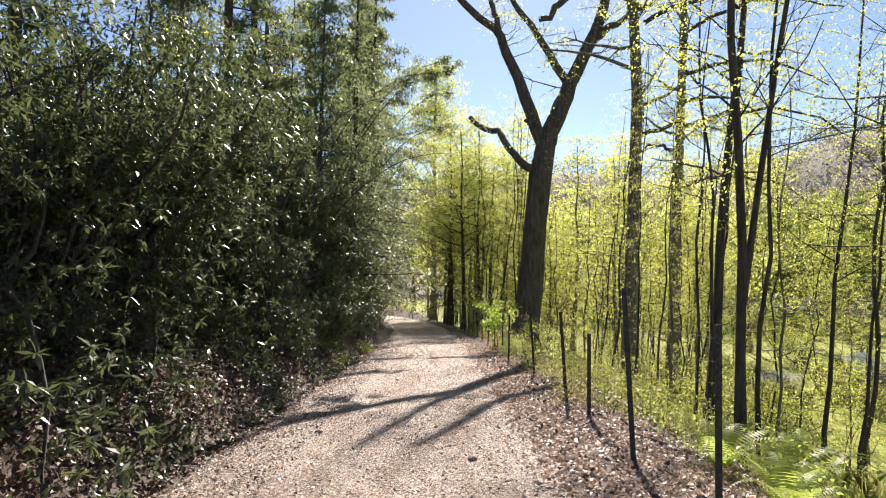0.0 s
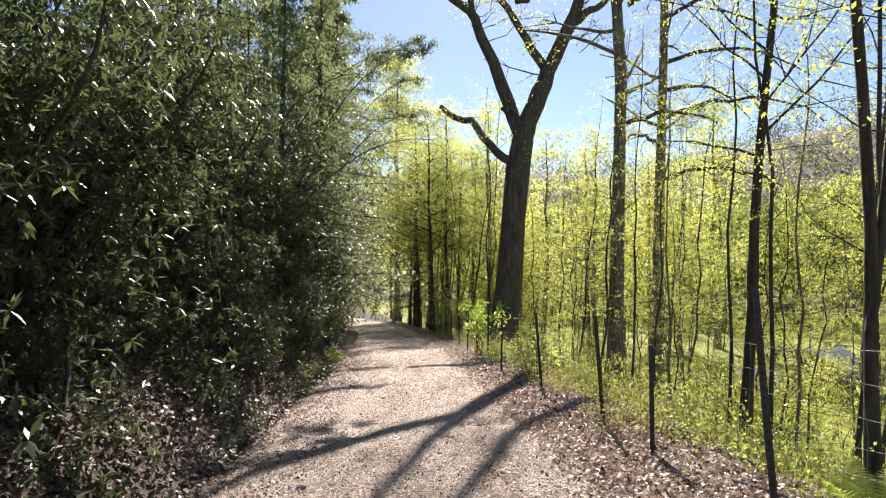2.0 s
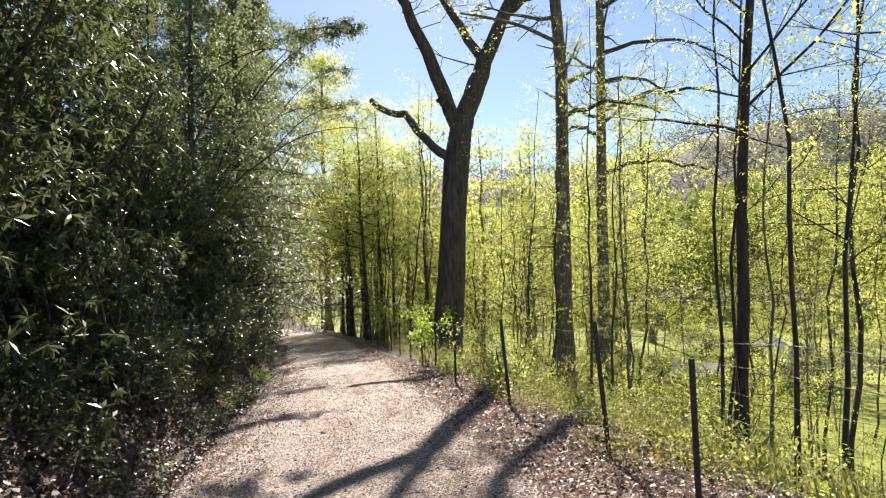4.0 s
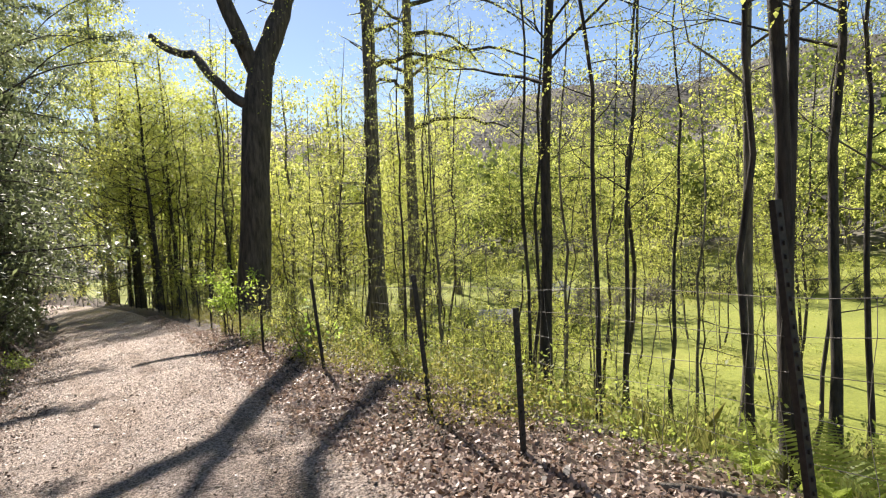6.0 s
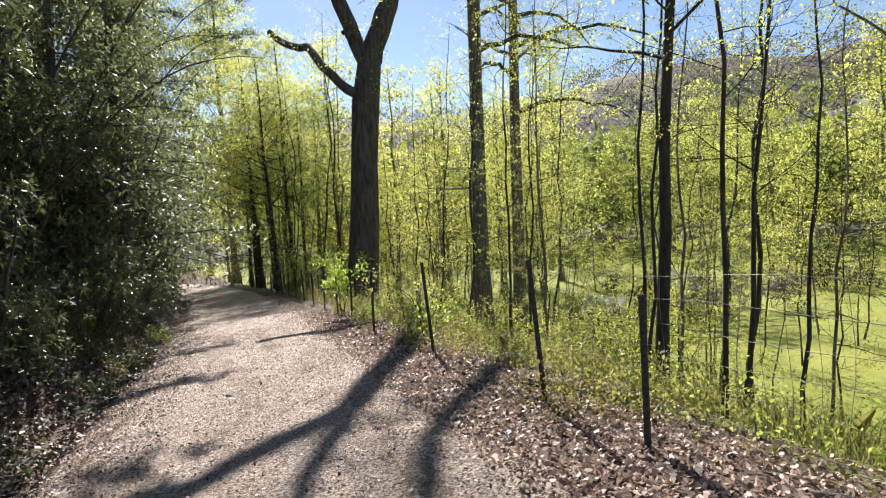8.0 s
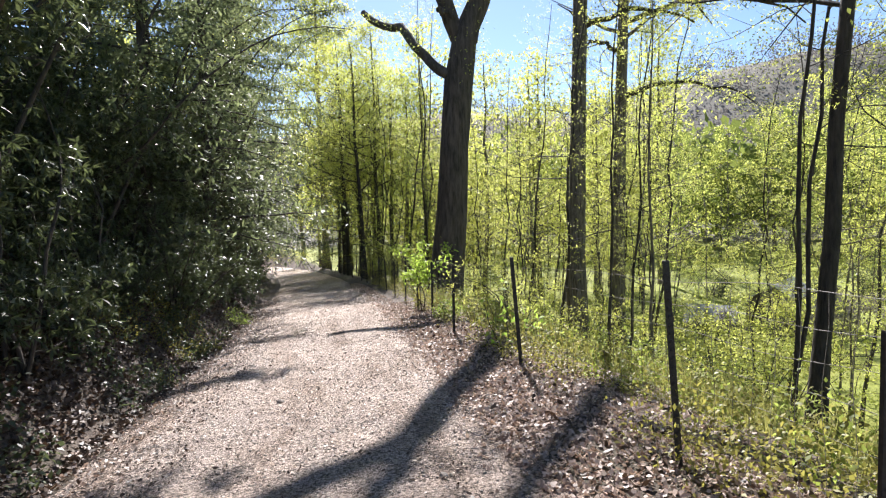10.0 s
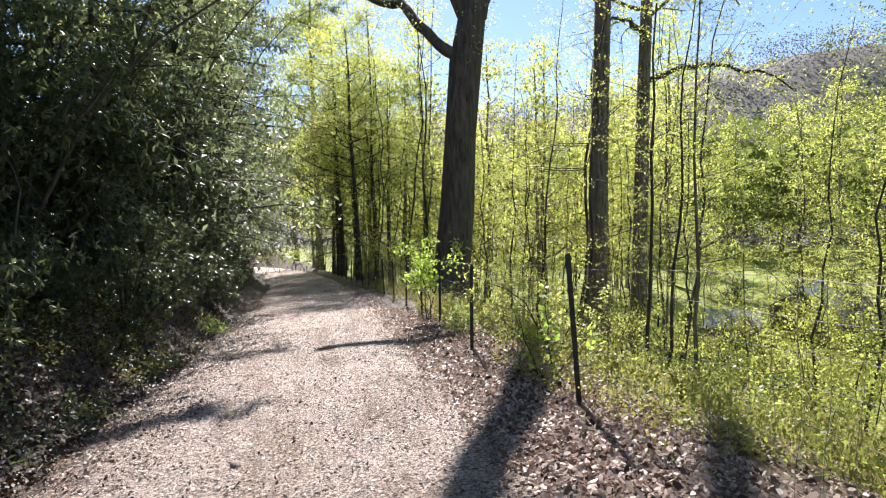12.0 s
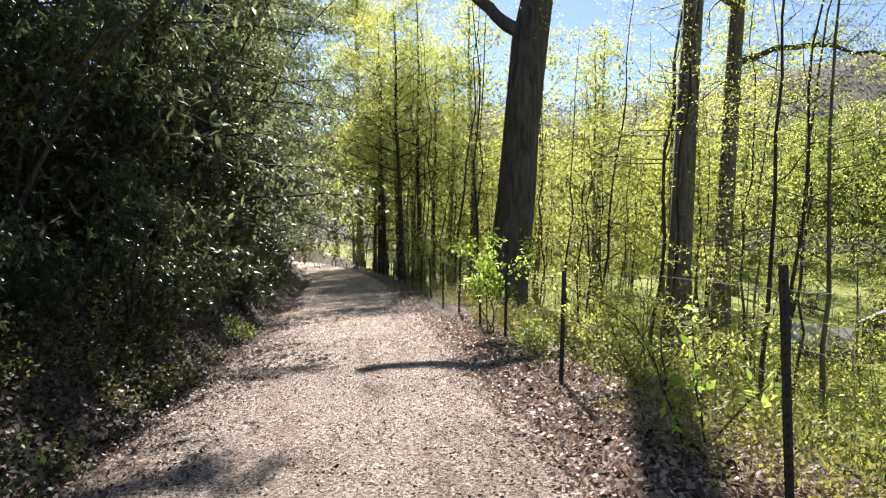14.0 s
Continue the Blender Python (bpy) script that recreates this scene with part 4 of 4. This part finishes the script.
def bush(name, x, y, tall, wide, n, mat, leaf, label, stems=6):
    root = tagged(new(name), label, "bush")
    w = Wood()
    tips = []
    for _ in range(stems):
        az = rng.uniform(0, 2 * math.pi)
        p = wander((rng.normal() * 0.06, rng.normal() * 0.06, -0.1), (math.cos(az) * wide / tall, math.sin(az) * wide / tall, 1), tall * rng.uniform(0.7, 1.0), 6, 0.15, 0.0)
        w.tube(p, np.linspace(0.012, 0.004, 7), 4)
        tips.append(limbs(w, p, 0.012, 0.35, 6, wide * 0.6, 0.3, 3, 2))
    part("stem", w.mesh("stem", M_BARK_DARK), root)
    part("foliage", leaves("foliage", cloud(np.concatenate(tips), n, 0.07), leaf, leaf * 0.6, mat, 0.1, 0.5), root)
    root.matrix_basis = on(x, y)
    return root


bush("leafy_sapling", 1.8, 19.2, 2.2, 0.7, 850, M_LEAF_LIME, 0.085, "bright green leafy sapling beside the fence", 4)
bush("leafy_sprig", 2.12, 13.4, 1.0, 0.35, 50, M_LEAF_LIME, 0.11, "sprig of large lime-green leaves beside the fence", 3)
bush("low_bush", 2.6, 25.5, 1.0, 0.8, 1300, M_LEAF_RHODO, 0.08, "dark low bush at the foot of the large tree")
bush("low_bush", 2.1, 17.6, 0.55, 0.5, 700, M_LEAF_FRESH, 0.06, "low green bush at the foot of the fence")
bush("low_bush", 2.3, 20.6, 0.6, 0.6, 800, M_WEED, 0.06, "low yellow-green bush at the foot of the fence")
bush("low_bush", -2.8, 14.6, 0.35, 0.3, 200, M_WEED, 0.045, "small yellow-green plant on the bank")
bush("low_bush", -2.75, 17.4, 0.35, 0.3, 260, M_WEED, 0.055, "small yellow-green bush at the trail's edge")
bush("low_bush", -2.8, 21.5, 0.6, 0.5, 600, M_LEAF_FRESH, 0.055, "small green bush at the trail's edge")


# ---- understory shrubs on the slope ----
shrubs = [bush("shrub", 6.0, 20.0, 2.2, 1.3, 700, M_LEAF_SPRING, 0.06, "airy shrub in yellow-green spring leaf", 4), bush("shrub", 8.0, 29.0, 3.0, 1.6, 900, M_LEAF_SPRING, 0.065, "airy shrub in yellow-green spring leaf", 4)]


def fill_understory():
    r = random.Random(77)
    for s in shrubs:
        tagged(s, group="shrubs on the slope")
    k = 0
    while k < 64:
        y = r.uniform(13, 48)
        u = r.uniform(3.0, 15)
        x = float(trail_x(y)) + u
        q = (x + 0.6) / (y - 4.1)
        if q > 0.75 or abs(q - 0.43) < 0.03 and y < 22 or abs(q - 0.2) < 0.04 and y < 27:
            continue
        put_copy(shrubs[k % 2], x, y, r.uniform(0, 360), r.uniform(0.6, 1.15))
        k += 1


fill_understory()
for k, (x, y, s) in enumerate(((-0.4, 52.0, 1.3), (-1.0, 56.0, 1.5), (0.6, 49.0, 1.2), (-2.2, 60.0, 1.6), (-6.6, 51.0, 1.4), (-8.0, 57.0, 1.5), (-3.4, 66.0, 1.7), (-6.0, 63.5, 1.5), (-5.6, 70.0, 1.8))):
    put_copy(shrubs[k % 2], x, y, k * 41, s)
for k, (x, y, s) in enumerate(((8.8, 16.4, 1.25), (10.6, 18.6, 1.3), (12.2, 20.6, 1.4), (7.9, 15.0, 1.0), (13.6, 23.0, 1.4), (9.8, 20.8, 1.3), (14.8, 21.2, 1.3), (11.4, 16.6, 1.2), (16.4, 25.0, 1.5), (17.8, 26.4, 1.3), (13.2, 25.6, 1.4))):
    put_copy(shrubs[k % 2], x, y, k * 67, s)
for k, (x, y, s) in enumerate(((9.4, 17.4, 1.0), (12.4, 17.8, 0.9), (11.0, 21.6, 1.1), (15.5, 24.5, 1.1), (14.2, 19.4, 0.95), (17.0, 21.5, 1.1))):
    put_copy(young[(5, 0, 2)[k % 3]], x, y, k * 53, s, 2)


def edge_meadow():
    r = random.Random(78)
    for k in range(44):
        az = radians(r.uniform(22, 88))
        d = r.uniform(40, 52)
        put_copy(shrubs[k % 2], -0.5 + d * math.sin(az), 4 + d * math.cos(az), r.uniform(0, 360), r.uniform(1.0, 1.9))


edge_meadow()


def hedge():
    """Dark evergreen bushes along the meadow's far edge."""
    r = random.Random(91)
    for k in range(15):
        f = (k + r.uniform(-0.3, 0.3)) / 14
        az, d = radians(36 + 46 * f), 40.5 + 3.0 * r.random()
        put_copy(bushes[k % 3], -0.5 + d * math.sin(az), 4 + d * math.cos(az), r.uniform(0, 360), r.uniform(0.55, 1.05))


hedge()


# ---- sheds on the meadow ----
def shed(x, y, turn, w, d, h, rise, label):
    root = tagged(new("shed"), label, "shed")
    root.matrix_basis = on(x, y, turn)
    for nm, bx in (("wall", (-w / 2, w / 2, -d / 2, -d / 2 + 0.1)), ("wall", (-w / 2, w / 2, d / 2 - 0.1, d / 2)), ("wall", (-w / 2, -w / 2 + 0.1, -d / 2 + 0.1, d / 2 - 0.1)), ("wall", (w / 2 - 0.1, w / 2, -d / 2 + 0.1, d / 2 - 0.1))):
        bm = bmesh.new()
        box(bm, *bx, -0.4, h)
        part(nm, bm_mesh("wall", bm, M_WALL), root)
    for sg in (-1, 1):
        bm = bmesh.new()
        o = 0.35
        vs = [bm.verts.new(c) for c in ((-w / 2 - o, sg * (d / 2 + o), h - 0.05 - rise * o / (d / 2)), (w / 2 + o, sg * (d / 2 + o), h - 0.05 - rise * o / (d / 2)), (w / 2 + o, 0, h + rise), (-w / 2 - o, 0, h + rise))]
        f = bm.faces.new(vs)
        r_ = bmesh.ops.extrude_face_region(bm, geom=[f])
        for v in r_["geom"]:
            if isinstance(v, bmesh.types.BMVert):
                v.co.z += 0.06
        bmesh.ops.recalc_face_normals(bm, faces=bm.faces)
        part("roof", bm_mesh("roof", bm, M_ROOF), root, "pale metal roof sheet")
    for sg in (-1, 1):
        bm = bmesh.new()
        for k in (0, 1):
            px = sg * (w / 2 - 0.1 * k)
            bm.faces.new([bm.verts.new(c) for c in ((px, -d / 2, h), (px, d / 2, h), (px, 0, h + rise - 0.02))])
        part("gable", bm_mesh("gable", bm, M_WALL), root)
    bm = bmesh.new()
    box(bm, -w * 0.12, w * 0.12, -d / 2 - 0.03, -d / 2 - 0.004, -0.1, h - 0.15)
    part("door", bm_mesh("door", bm, M_GLASS), root, "dark doorway")
    return root


shed(21.0, 29.8, 35, 2.9, 2.4, 1.3, 0.75, "small dark shed with a pale metal roof on the meadow")
shed(17.6, 30.5, -40, 1.6, 1.5, 0.5, 0.45, "low pale-roofed shelter on the meadow")
bush("meadow_bush", 20.2, 27.6, 2.2, 2.2, 1600, M_WOODS_BARE, 0.16, "bare brown bush beside the shed", 10)
bush("meadow_bush", 23.2, 27.9, 2.4, 2.4, 1600, M_WOODS_BARE, 0.16, "bare brown bush beside the shed", 10)
bush("meadow_bush", 16.6, 28.6, 1.3, 1.8, 1300, M_WOODS_BARE, 0.14, "heap of bare brush on the meadow", 10)
bush("meadow_bush", 18.9, 26.6, 2.6, 2.0, 1300, M_LEAF_SPRING, 0.11, "yellow-green bush near the shed", 8)
bush("meadow_bush", 25.5, 27.0, 2.6, 2.4, 1500, M_WOODS_BARE, 0.16, "bare brown bush on the meadow", 10)

r = random.Random(41)
for k in range(16):
    y = r.uniform(3.5, 22)
    x = float(trail_x(y)) - r.uniform(2.1, 3.6)
    a = r.uniform(0, 6.28)
    L = r.uniform(0.3, 0.7)
    fallen_branch((x, y), (x + L * math.cos(a), y + L * math.sin(a)), r.uniform(0.006, 0.012), "thin dead twig lying on the leafy bank")
